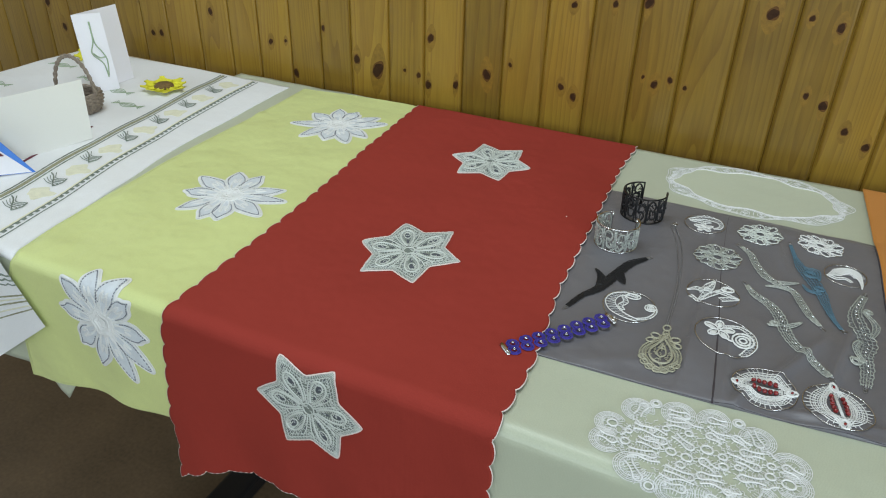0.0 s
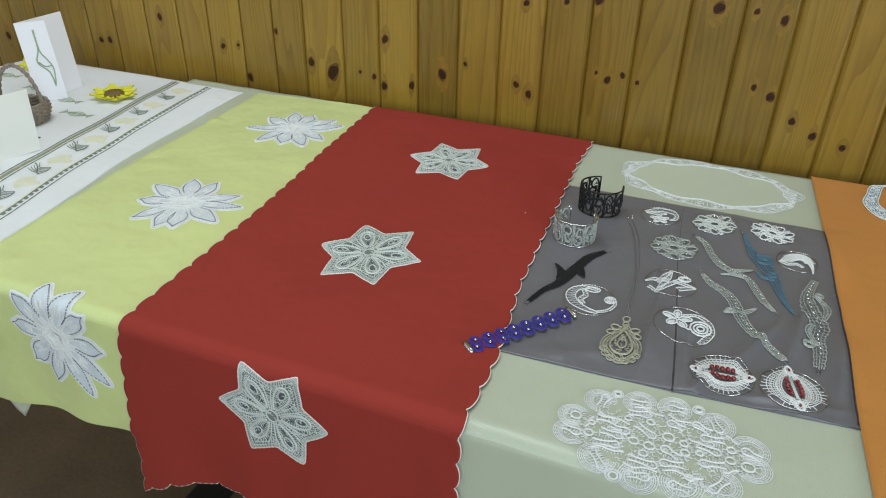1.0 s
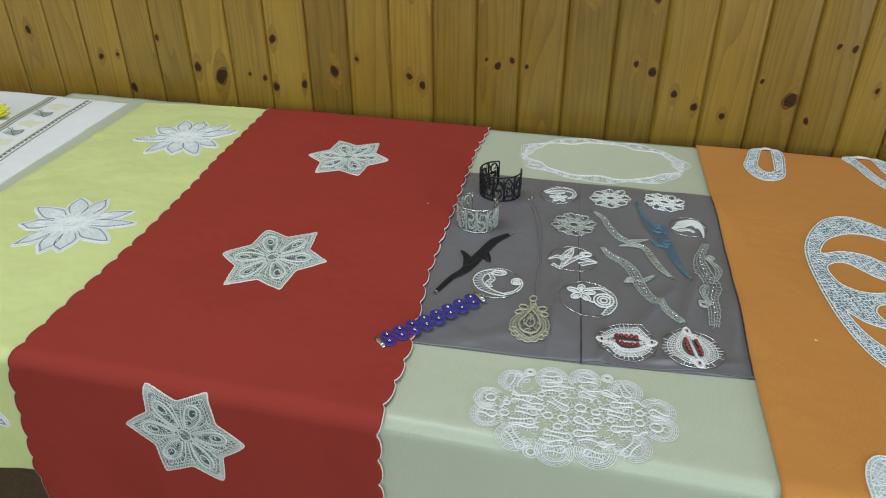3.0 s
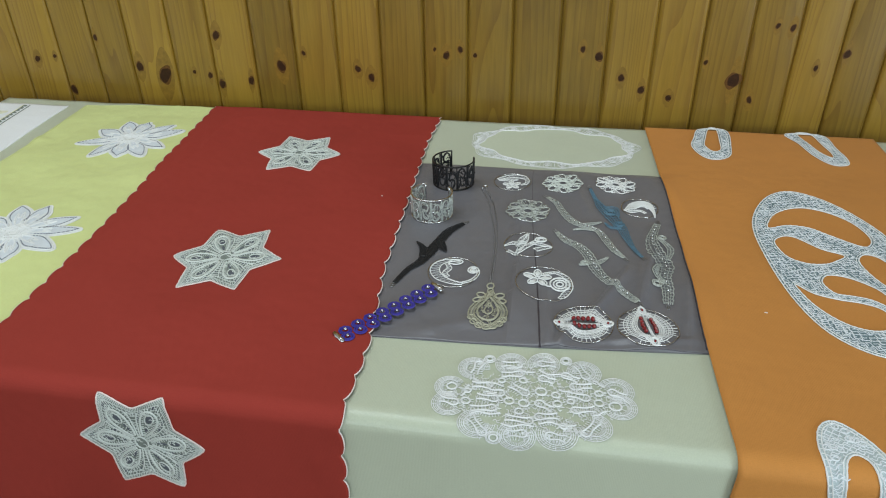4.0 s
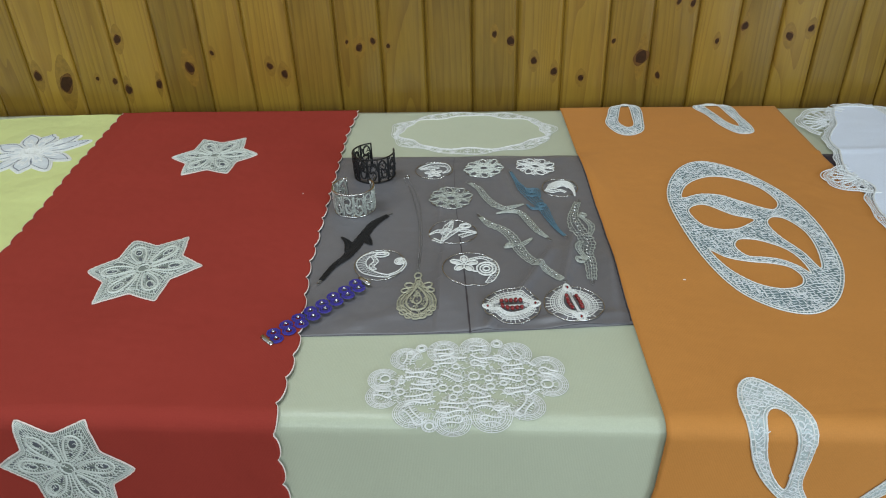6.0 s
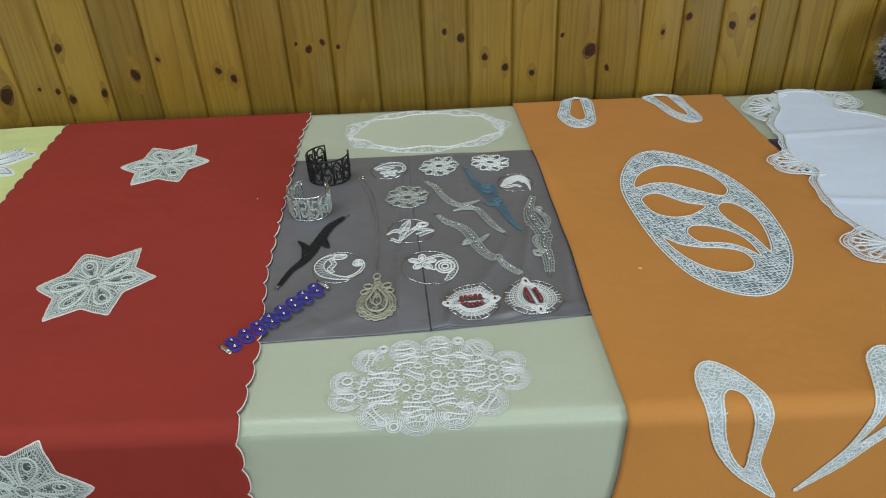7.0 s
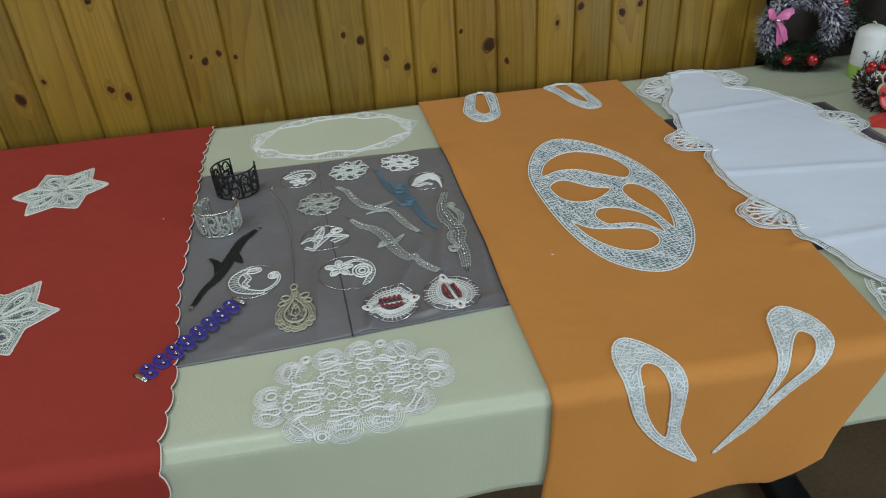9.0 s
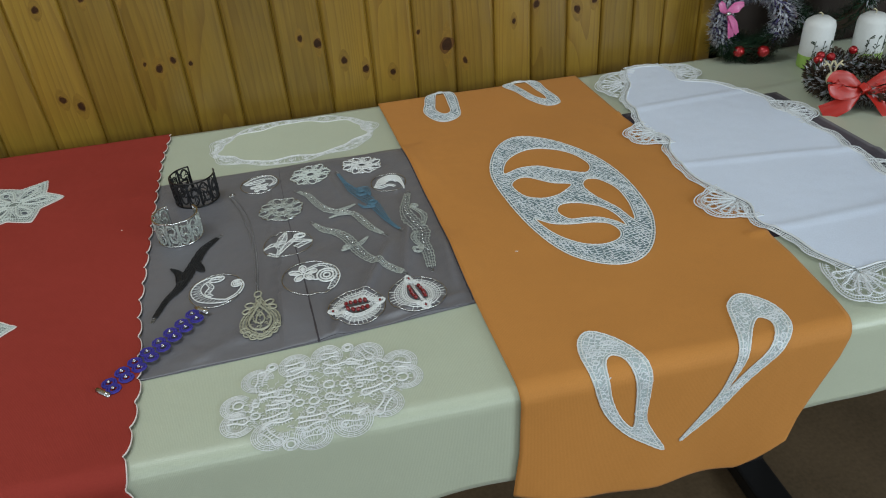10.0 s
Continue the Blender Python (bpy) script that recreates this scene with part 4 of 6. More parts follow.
def oval_mat(cx, cs, rx, ry):
    ob = thing("oval_doily", "cream oval doily with wavy white lace border", "doily")
    rnd = random.Random(8)
    wob = lambda a, f: 1 + f * math.sin(7 * a + 0.6) + f * 0.6 * math.sin(12 * a)
    outer = np.array([(cx + rx * math.cos(a) * wob(a, 0.034), cs + ry * math.sin(a) * wob(a, 0.042)) for a in np.linspace(0, math.tau, 140, endpoint=False)])
    inner = np.array([(cx + rx * 0.86 * math.cos(a) * wob(a + 0.4, 0.04), cs + ry * 0.80 * math.sin(a) * wob(a + 0.4, 0.055)) for a in np.linspace(0, math.tau, 140, endpoint=False)])
    f = Lace()
    f.plate(inner, h=0.0003)
    f.done("linen_centre", BEIGE_PALE, ob, lift=-0.0048)
    w = Lace()
    w.cord(inner, 0.0012, 0.0004, True)
    w.cord(inset(inner, -0.0035), 0.0005, 0.0004, True)
    w.cord(outer, 0.0006, 0.0004, True)
    w.cord(inset(outer, 0.0035), 0.0005, 0.0004, True)
    for k in range(140):
        t = rnd.uniform(0.1, 0.6)
        a, b = inner[k], outer[k]
        w.cord([a + (b - a) * t * 0.2, a + (b - a) * min(1, t + 0.4)], 0.0005, 0.0004)
        if k % 4 == 0:
            p = a + (b - a) * 0.5
            w.cord(oval(*p, 0.0055, 0.004, rnd.uniform(0, 3), 14), 0.0006, 0.0006, True)
            w.cord(oval(*(a + (b - a) * 0.6), 0.0028, 0.002, 0, 10), 0.0005, 0.0006, True)
    w.done("lace_border", THREAD, ob, lift=-0.0048)


oval_mat(0.083, 1.207, 0.144, 0.090)


def white_lace_cloth():
    ob = thing("white_lace_cloth", "white linen cloth with scalloped openwork lace edge", "tablecloth")
    rnd = random.Random(4)
    left = spl([(0.702, 0.600), (0.682, 0.640), (0.676, 0.680), (0.658, 0.722), (0.671, 0.762), (0.661, 0.796), (0.645, 0.842), (0.642, 0.884), (0.649, 0.944), (0.666, 0.978), (0.662, 1.000), (0.649, 1.020), (0.654, 1.060), (0.665, 1.100), (0.668, 1.145), (0.684, 1.178), (0.706, 1.214), (0.716, 1.250), (0.731, 1.286)], False, 8)
    right = spl([(0.868, 0.585), (0.884, 0.640), (0.872, 0.690), (0.892, 0.740), (0.882, 0.790), (0.896, 0.835), (0.890, 0.868), (0.899, 0.905), (0.890, 0.948), (0.893, 0.990), (0.878, 1.030), (0.889, 1.074), (0.866, 1.125), (0.846, 1.168), (0.800, 1.200), (0.806, 1.240), (0.798, 1.282)], False, 8)
    top = np.array([(x, 1.286 + 0.005 * math.sin(x * 60)) for x in np.linspace(left[-1][0], right[-1][0], 24)])
    low = np.array([(x, 0.600 - 0.015 * (x - left[0][0]) / 0.17 + 0.004 * math.sin(x * 70)) for x in np.linspace(left[0][0], right[0][0], 24)])
    rim = np.vstack([left, top[1:-1], right[::-1], low[1:-1][::-1]])
    f = Lace()
    f.plate(rim, h=0.0004, step=0.006, thick=0.0006)
    f.done("linen_panel", WHITE, ob, lift=0.0008)
    for e_, sgn in ((left, 1), (right, -1), (low, -1), (top, 1)):
        w = Lace()
        t = np.gradient(e_, axis=0)
        t /= np.linalg.norm(t, axis=1, keepdims=True)
        n = np.stack([-t[:, 1], t[:, 0]], 1) * sgn
        w.cord(e_, 0.0013, 0.0008)
        for k, off in enumerate((0.0040, 0.0070, 0.0105)):
            w.cord(e_ + n * (off + 0.0014 * np.sin(np.arange(len(e_)) * 0.9)[:, None] * (k == 2)), (0.0005, 0.0005, 0.0009)[k], 0.0005)
        spokes(w, e_ + n * 0.0052, -0.0050, 0.0050, 0.0032, 0.00042, 0.0004, (1,))
        w.done("edge_braid", THREAD_BLUE, ob, lift=0.0010)
    lobes = (((0.700, 1.222), (-0.80, 0.60), 0.050, 0.062), ((0.660, 1.010), (-1.0, -0.15), 0.052, 0.040), ((0.662, 0.778), (-1.0, -0.15), 0.054, 0.042), ((0.704, 0.596), (-0.5, -0.86), 0.060, 0.036), ((0.790, 0.590), (0.05, -1.0), 0.046, 0.050),
             ((0.806, 1.240), (0.96, 0.2), 0.046, 0.044), ((0.886, 1.010), (1.0, 0.0), 0.047, 0.044), ((0.890, 0.775), (1.0, 0.0), 0.047, 0.044))
    for c, ax, deep, wide in lobes:
        l = Lace()
        c, ax = np.array(c), np.array(ax)
        ax = ax / np.linalg.norm(ax)
        sd = np.array([-ax[1], ax[0]])
        fan = lambda a, q: c + (ax * deep * math.cos(a) + sd * wide * math.sin(a)) * q
        for f_, r in ((1.0, 0.0009), (0.93, 0.0005), (0.84, 0.0007), (0.60, 0.0005), (0.40, 0.0007)):
            l.cord([fan(a, f_ * (1 + 0.11 * abs(math.sin(3.0 * a)))) for a in np.linspace(-1.62, 1.62, 60)], r, 0.0006)
        # five leaf-shaped loops that fan out from the cloth's edge
        for k in range(5):
            a = -1.15 + 0.575 * k
            loop = hairpin(fan(a, 0.86), fan(a, 0.16), 0.0062, 0.0036, 0.0026)
            l.cord(loop, 0.0010, 0.0009)
            spokes(l, loop, 0.0008, 0.0032, 0.0030, 0.0004, 0.0006)
        for k in range(40):
            a = -1.58 + 3.16 * k / 39
            l.cord([fan(a, 0.84), fan(a, 1.02)], 0.0004, 0.0005)
        for k in range(26):
            a = -1.5 + 3.0 * k / 25
            l.cord([fan(a, rnd.uniform(0.05, 0.2)), fan(a + 0.05, rnd.uniform(0.4, 0.6))], 0.0004, 0.0005)
        l.done("lace_scallop", THREAD_BLUE, ob, "openwork lace scallop", lift=0.0012)


white_lace_cloth()

# ---------------------------------------------------------------- lace jewellery on the satin
ON = -0.0032


def ring_wire(parent, r, place, ry=None):
    pts = [place(p[0], p[1], 0.0008) for p in oval(0, 0, r, ry or r, 0, 40)]
    v, f = tube(pts, 0.00062, 6, True)
    return mesh_ob("wire_ring", v, f, STEEL, parent, "thin bright wire ring")


def on_satin(cx, cy, rot=0.0):
    g = spot(cx, cy, rot)
    return lambda x, y, h=0.0: g(x, y, h + ON)


def rosette(cx, cy, r, thread, rot, label):
    ob = thing("lace_brooch", label, "brooch", "lace brooches")
    pl = on_satin(cx, cy, rot)
    ring_wire(ob, r * 0.96, pl)
    l = Lace()
    for k in range(8):
        a = math.tau * k / 8
        d, e_ = np.array([math.cos(a), math.sin(a)]), np.array([-math.sin(a), math.cos(a)])
        l.cord([d * r * (0.66 + 0.34 * math.cos(b)) + e_ * r * 0.20 * math.sin(b) for b in np.linspace(0, math.tau, 18, endpoint=False)], 0.00085, 0.0010, True)
        l.cord([d * r * (0.40 + 0.16 * math.cos(b)) + e_ * r * 0.10 * math.sin(b) for b in np.linspace(0, math.tau, 12, endpoint=False)], 0.0008, 0.0010, True)
        q = a + math.pi / 8
        d2 = np.array([math.cos(q), math.sin(q)])
        l.cord([d2 * r * 0.2, d2 * r * 0.97], 0.0006, 0.0009)
        l.cord(spl([d2 * r * 0.95, (d + d2) * r * 0.44, d * r * 0.32]), 0.0006, 0.0009)
        for m in (0.5, 0.62, 0.74, 0.86):
            l.cord([d2 * r * m + np.array([-d2[1], d2[0]]) * r * 0.15 * m, d2 * r * m - np.array([-d2[1], d2[0]]) * r * 0.15 * m], 0.0005, 0.0008)
    for f in (0.2, 0.52):
        l.cord(oval(0, 0, r * f, r * f, 0, 26), 0.0009, 0.0010, True)
    l.done("lace_rosette", thread, ob, place=pl)
    b = Lace()
    for k in range(8):
        a = math.tau * k / 8
        b.ball(r * 0.68 * math.cos(a), r * 0.68 * math.sin(a), 0.0012, 0.001)
    b.done("bead_circle", STEEL, ob, "tiny silver beads", place=pl)


rosette(0.104, 1.050, 0.031, IVORY, 0.1, "ivory lace rosette brooch on a wire ring")
rosette(0.185, 1.060, 0.031, THREAD, 0.3, "bright white lace rosette brooch on a ring")
rosette(0.056, 0.961, 0.032, SILVER_THREAD, 0.2, "silver grey lace rosette brooch on a ring")


def brooch(cx, cy, r, label, draw, ry=None):
    ob = thing("lace_brooch", label, "brooch", "lace brooches")
    pl = on_satin(cx, cy)
    ring_wire(ob, r, pl, ry)
    l = Lace()
    draw(l)
    l.done("lace_motif", THREAD, ob, place=pl)
    return ob, pl


def band(l, ctrl, w, r=0.00058):
    """A dense band of white lace: a flat woven strip with raised edges."""
    p = spl(ctrl)
    n = len(p)
    w = np.interp(np.linspace(0, 1, n), np.linspace(0, 1, len(w)), w) if hasattr(w, "__len__") else w
    l.tape(p, w, r * 1.25, 0.0007, rungs=0.0026, centre=False)


def small_flower(l, x, y, r, rot=0.0, n=5):
    for k in range(n):
        a = rot + math.tau * k / n
        d, e_ = np.array([math.cos(a), math.sin(a)]), np.array([-math.sin(a), math.cos(a)])
        c = np.array([x, y])
        rim = [c + d * r * (0.55 + 0.45 * math.cos(b)) + e_ * r * 0.26 * math.sin(b) for b in np.linspace(0, math.tau, 14, endpoint=False)]
        l.cord(rim, 0.0009, 0.0008, True)
        l.ribbon([c + d * r * 0.2, c + d * r * 0.6, c + d * r * 0.95], [0.001, r * 0.42, 0.001], 0.0004, 0.0006)


def bird(l):
    band(l, [(-0.024, 0.006), (-0.008, 0.018), (0.010, 0.020), (0.022, 0.008), (0.022, -0.006), (0.014, -0.012)], [0.003, 0.009, 0.010, 0.006, 0.004, 0.003])
    band(l, [(-0.022, 0.004), (-0.006, 0.006), (0.008, 0.010)], [0.003, 0.007, 0.003])
    small_flower(l, 0.0, -0.010, 0.014, 0.5)


def shell(l):
    for k in range(8):
        q = k / 7
        l.cord(spl([(-0.022 + 0.016 * q, -0.008 + 0.004 * q), (-0.012 + 0.012 * q, 0.012 - 0.006 * q), (0.004 + 0.004 * q, 0.021 - 0.014 * q), (0.017 - 0.004 * q, 0.013 - 0.012 * q), (0.021 - 0.003 * q, -0.010), (0.020, -0.025)]), 0.0008, 0.0008)
    for k in range(12):
        a = 2.6 - k * 0.22
        l.cord([(0.004 + 0.006 * math.cos(a), -0.002 + 0.006 * math.sin(a)), (0.002 + 0.022 * math.cos(a), -0.001 + 0.021 * math.sin(a))], 0.0005, 0.0006)
    band(l, [(-0.022, -0.006), (-0.012, -0.012), (0.0, -0.008), (0.008, -0.014)], [0.003, 0.005, 0.004, 0.003])


def bow(l):
    band(l, [(-0.032, -0.004), (-0.018, 0.002), (-0.002, 0.003)], [0.001, 0.007, 0.005])
    band(l, [(-0.002, 0.030), (-0.010, 0.012), (-0.018, -0.004)], [0.002, 0.006, 0.005])
    band(l, [(-0.002, 0.030), (-0.004, 0.010), (-0.010, -0.010), (-0.014, -0.027)], [0.002, 0.006, 0.007, 0.004])
    band(l, [(-0.026, -0.018), (-0.014, -0.024), (-0.004, -0.010), (0.008, 0.008), (0.016, 0.016)], [0.004, 0.005, 0.006, 0.006, 0.004])
    band(l, [(0.010, -0.013), (0.022, -0.004), (0.032, 0.000)], [0.008, 0.007, 0.001])
    band(l, [(0.002, 0.004), (0.018, 0.004), (0.032, 0.001)], [0.004, 0.006, 0.001])
    l.cord(oval(0.016, 0.017, 0.008, 0.006, 0.6, 20), 0.0011, 0.0010, True)
    l.cord(oval(0.016, 0.017, 0.005, 0.0036, 0.6, 16), 0.0007, 0.0010, True)


def crescent(l):
    band(l, [(0.006, 0.025), (-0.008, 0.027), (-0.020, 0.018), (-0.024, 0.002), (-0.016, -0.014), (0.000, -0.023), (0.016, -0.026)], [0.003, 0.006, 0.009, 0.012, 0.012, 0.008, 0.004])
    band(l, [(-0.012, 0.020), (-0.006, 0.008), (-0.010, -0.004), (-0.004, -0.012)], [0.004, 0.006, 0.006, 0.003])
    l.cord(oval(0.000, 0.024, 0.009, 0.006, 0.2, 20), 0.0009, 0.0010, True)
    band(l, [(0.014, -0.024), (0.026, -0.016), (0.032, -0.002), (0.031, 0.008)], [0.003, 0.004, 0.003, 0.003])
    for f in (1.0, 0.6, 0.25):
        l.cord(oval(0.025, 0.007, 0.0068 * f, 0.0074 * f, 0, 18), 0.0009, 0.0010, True)


def tail(l):
    small_flower(l, -0.008, 0.010, 0.018, 0.35)
    band(l, [(-0.002, 0.020), (0.014, 0.026), (0.028, 0.016), (0.032, -0.002), (0.026, -0.018), (0.020, -0.026)], [0.003, 0.004, 0.006, 0.008, 0.008, 0.003])
    for f in (1.0, 0.66, 0.34):
        l.cord(oval(0.020, 0.002, 0.012 * f, 0.013 * f, 0, 22), 0.0011, 0.0010, True)
    l.cord(spl([(-0.002, 0.004), (0.004, -0.006), (0.010, -0.004)]), 0.0011, 0.0010)


brooch(0.026, 1.050, 0.029, "white lace bird brooch on a wire ring", bird, 0.029)
brooch(0.217, 0.990, 0.026, "white lace shell brooch on a wire ring", shell, 0.027)
brooch(0.063, 0.862, 0.0325, "white lace bow brooch on a wire ring", bow)
brooch(-0.027, 0.785, 0.032, "white lace crescent brooch on a wire ring", crescent, 0.035)
brooch(0.088, 0.772, 0.0345, "white lace flower and tail brooch on a ring", tail, 0.036)


def beaded(cx, cy, r, rot, label):
    def draw(l):
        for k in range(36):
            a = math.tau * k / 36
            c, s = math.cos(a), math.sin(a)
            f = 0.80 + 0.16 * math.cos(2 * a) ** 2
            l.cord([(r * 0.46 * c, r * 0.46 * s), (r * (0.98 if k % 3 == 0 else f) * c, r * (0.98 if k % 3 == 0 else f) * s)], 0.00045, 0.0006)
        for f in (0.84, 0.70, 0.56):
            l.cord(oval(0, 0, r * f, r * f * 0.94, 0, 40), 0.0005, 0.0008, True)
        for sg in (-1, 1):
            l.tape(spl([(-r * 0.9, 0), (-r * 0.5, sg * r * 0.28), (0, sg * r * 0.42), (r * 0.5, sg * r * 0.28), (r * 0.9, 0)]), 0.0045, 0.0007, 0.0009, 0.0022)
            l.cord(oval(sg * r * 0.84, 0, r * 0.17, r * 0.12, 0, 16), 0.0012, 0.0012, True)
        for k in (-1, 0, 1):
            l.cord([(-r * 0.55, k * 0.0012), (r * 0.55, k * 0.0012)], 0.0005, 0.0007)
        for f in (0.77, 0.63):
            l.cord(oval(0, 0, r * f, r * f * 0.92, 0, 44), 0.0004, 0.0007, True)
    ob = thing("lace_brooch", label, "brooch", "lace brooches")
    pl = on_satin(cx, cy, rot)
    ring_wire(ob, r, pl)
    l = Lace()
    draw(l)
    l.done("lace_motif", THREAD, ob, place=pl)
    for sg in (-1, 1):
        b = Lace()
        for k in range(5):
            b.ball((k - 2) * r * 0.17, sg * r * (0.20 - 0.015 * abs(k - 2)), 0.0027, 0.0011)
        b.done("bead_row", RED_BEAD, ob, "row of dark red beads", place=pl)
        e = Lace()
        e.ball(sg * r * 0.84, 0, 0.0016, 0.001)
        e.done("bead", RED_BEAD, ob, place=pl)


beaded(0.137, 0.701, 0.033, 0.12, "white lace brooch with dark red bead rows")
beaded(0.209, 0.704, 0.0345, 1.75, "round white lace brooch with red bead rows")


def pendant():
    ob = thing("lace_pendant", "pale gold drop-shaped lace pendant on a fine chain", "necklace")
    pl = on_satin(0.026, 0.712)
    l = Lace()
    drop = spl([(0.0, 0.036), (-0.010, 0.020), (-0.021, 0.002), (-0.021, -0.016), (-0.010, -0.030), (0.003, -0.036), (0.014, -0.030), (0.023, -0.014), (0.021, 0.004), (0.010, 0.020)], True)
    for f in (0.0, 0.0035, 0.007):
        l.cord(inset(drop, f), 0.0007, 0.0008, True)
    outer, inner = drop, inset(drop, 0.008)
    for a, b in zip(outer, inner):
        l.cord([a, b], 0.0004, 0.0006)
    for k in range(7):
        a = math.pi * (0.08 + 0.84 * k / 6)
        l.cord(oval(0.001 + 0.019 * math.cos(a), -0.014 - 0.019 * math.sin(a), 0.0042, 0.0042, 0, 12), 0.0008, 0.0010, True)
    l.cord(spl([(0.0, 0.030), (-0.006, 0.012), (-0.012, -0.004), (-0.008, -0.018), (0.001, -0.022), (0.010, -0.018), (0.013, -0.004), (0.007, 0.012), (0.0, 0.022)]), 0.0013, 0.0012)
    l.cord(spl([(0.001, 0.010), (-0.004, -0.004), (0.001, -0.012), (0.006, -0.004)], True), 0.0010, 0.0012, True)
    for sx in (-1, 1):
        l.cord(oval(sx * 0.011, 0.026, 0.006, 0.0045, sx * 0.5, 14), 0.0010, 0.0010, True)
        l.cord(oval(sx * 0.015, 0.016, 0.005, 0.004, -sx * 0.5, 14), 0.0010, 0.0010, True)
    l.cord(oval(-0.002, 0.046, 0.0042, 0.006, 0, 16), 0.0010, 0.0010, True)
    l.cord(oval(-0.001, 0.036, 0.0034, 0.005, 0, 14), 0.0010, 0.0010, True)
    rnd = random.Random(3)
    filler(l, inset(drop, 0.008), [], 30, rnd, r=0.0006, size=0.003)
    l.done("lace_drop", GOLD_THREAD, ob, place=pl)
    for k, ctrl in enumerate(([(0.024, 0.762), (0.021, 0.86), (0.008, 0.96), (-0.014, 1.026)], [(0.022, 0.764), (0.017, 0.87), (-0.001, 0.97), (-0.018, 1.018)])):
        p = spl(ctrl, False, 26)
        c = Lace()
        for i in range(0, len(p) - 1):
            c.cord([p[i], p[i] + (p[i + 1] - p[i]) * 0.8], 0.00055, 0.0001)
        c.done("chain", WIRE, ob, lift=ON)
    cl = Lace()
    cl.cord(oval(-0.014, 1.029, 0.003, 0.003, 0, 12), 0.0006, 0.0003, True)
    cl.ball(-0.018, 1.022, 0.0015)
    cl.done("clasp", STEEL, ob, lift=ON)


pendant()


def serpent(name, label, ctrl, width, thread, leaves=(), bead=None, rings=()):
    """A wavering lace bracelet that tapers to clasps at both ends, with side leaves."""
    ob = thing(name, label, "bracelet", "lace bracelets")
    p = spl(ctrl, False, 9)
    w = np.interp(np.linspace(0, 1, len(p)), np.linspace(0, 1, len(width)), width)
    l = Lace()
    if thread is BLACK_THREAD:
        l.ribbon(p, w * 0.9, 0.0002, 0.0006)
    picot = 1 + 0.10 * np.sin(np.arange(len(p)) * 1.9)
    l.tape(p, w * picot, 0.0007, 0.0007, rungs=0.0030)
    l.tape(p, w * 0.5, 0.0005, 0.0007, rungs=0, centre=False)
    l.done("braid", thread, ob, lift=ON)
    for lc, lw in leaves:
        q = Lace()
        c = spl(lc, False, 6)
        ww = np.interp(np.linspace(0, 1, len(c)), np.linspace(0, 1, len(lw)), lw)
        if thread is BLACK_THREAD:
            q.ribbon(c, ww * 0.9, 0.0006, 0.0006)
        q.tape(c, ww, 0.0007, 0.0011, rungs=0.0018)
        q.done("leaf", thread, ob, lift=ON)
    for x, y, r in rings:
        q = Lace()
        for f in (1, 0.6):
            q.cord(oval(x, y, r * f, r * f, 0, 16), 0.0010, 0.0012, True)
        q.done("curl", thread, ob, lift=ON)
    if bead:
        b = Lace()
        for i in range(5, len(p) - 5, 3):
            b.ball(p[i][0], p[i][1], 0.0016, 0.0014)
        b.done("bead_line", bead, ob, "tiny bright beads", lift=ON)
    for q, d in ((p[0], p[0] - p[2]), (p[-1], p[-1] - p[-3])):
        d = d / np.linalg.norm(d)
        c = Lace()
        c.cord(oval(*(q + d * 0.003), 0.0022, 0.0022, 0, 10), 0.0005, 0.0004, True)
        c.cord(oval(*(q + d * 0.007), 0.0018, 0.0026, 0, 10), 0.0005, 0.0004, True)
        c.done("clasp", WIRE, ob, lift=ON)


serpent("lace_bracelet", "black lace bracelet with two pointed leaves", [(-0.096, 0.752), (-0.086, 0.782), (-0.073, 0.802), (-0.066, 0.826), (-0.060, 0.850), (-0.050, 0.884), (-0.038, 0.902), (-0.031, 0.911)],
        [0.005, 0.007, 0.011, 0.014, 0.013, 0.012, 0.008, 0.005], BLACK_THREAD,
        [([(-0.072, 0.815), (-0.076, 0.836), (-0.087, 0.850)], [0.010, 0.009, 0.001]), ([(-0.057, 0.858), (-0.050, 0.842), (-0.044, 0.833)], [0.012, 0.010, 0.001])])
serpent("lace_bracelet", "silver grey lace bracelet with crossing leaf", [(0.083, 1.003), (0.097, 0.986), (0.106, 0.962), (0.120, 0.936), (0.138, 0.922), (0.156, 0.912), (0.166, 0.888), (0.176, 0.862), (0.188, 0.844)],
        [0.004, 0.008, 0.009, 0.011, 0.010, 0.009, 0.010, 0.009, 0.004], SILVER_THREAD,
        [([(0.135, 0.926), (0.148, 0.931), (0.161, 0.939)], [0.006, 0.006, 0.001]), ([(0.150, 0.914), (0.136, 0.914), (0.122, 0.910)], [0.007, 0.005, 0.001])], STEEL)
serpent("lace_bracelet", "long silver lace bracelet with small leaves", [(0.100, 0.905), (0.112, 0.885), (0.130, 0.868), (0.142, 0.848), (0.150, 0.822), (0.160, 0.800), (0.176, 0.780), (0.190, 0.764), (0.200, 0.749)],
        [0.004, 0.009, 0.011, 0.013, 0.014, 0.012, 0.010, 0.009, 0.004], SILVER_THREAD,
        [([(0.150, 0.826), (0.160, 0.834), (0.168, 0.842)], [0.007, 0.006, 0.001]), ([(0.146, 0.832), (0.138, 0.826), (0.131, 0.823)], [0.007, 0.006, 0.002])], STEEL, [(0.138, 0.829, 0.0045)])
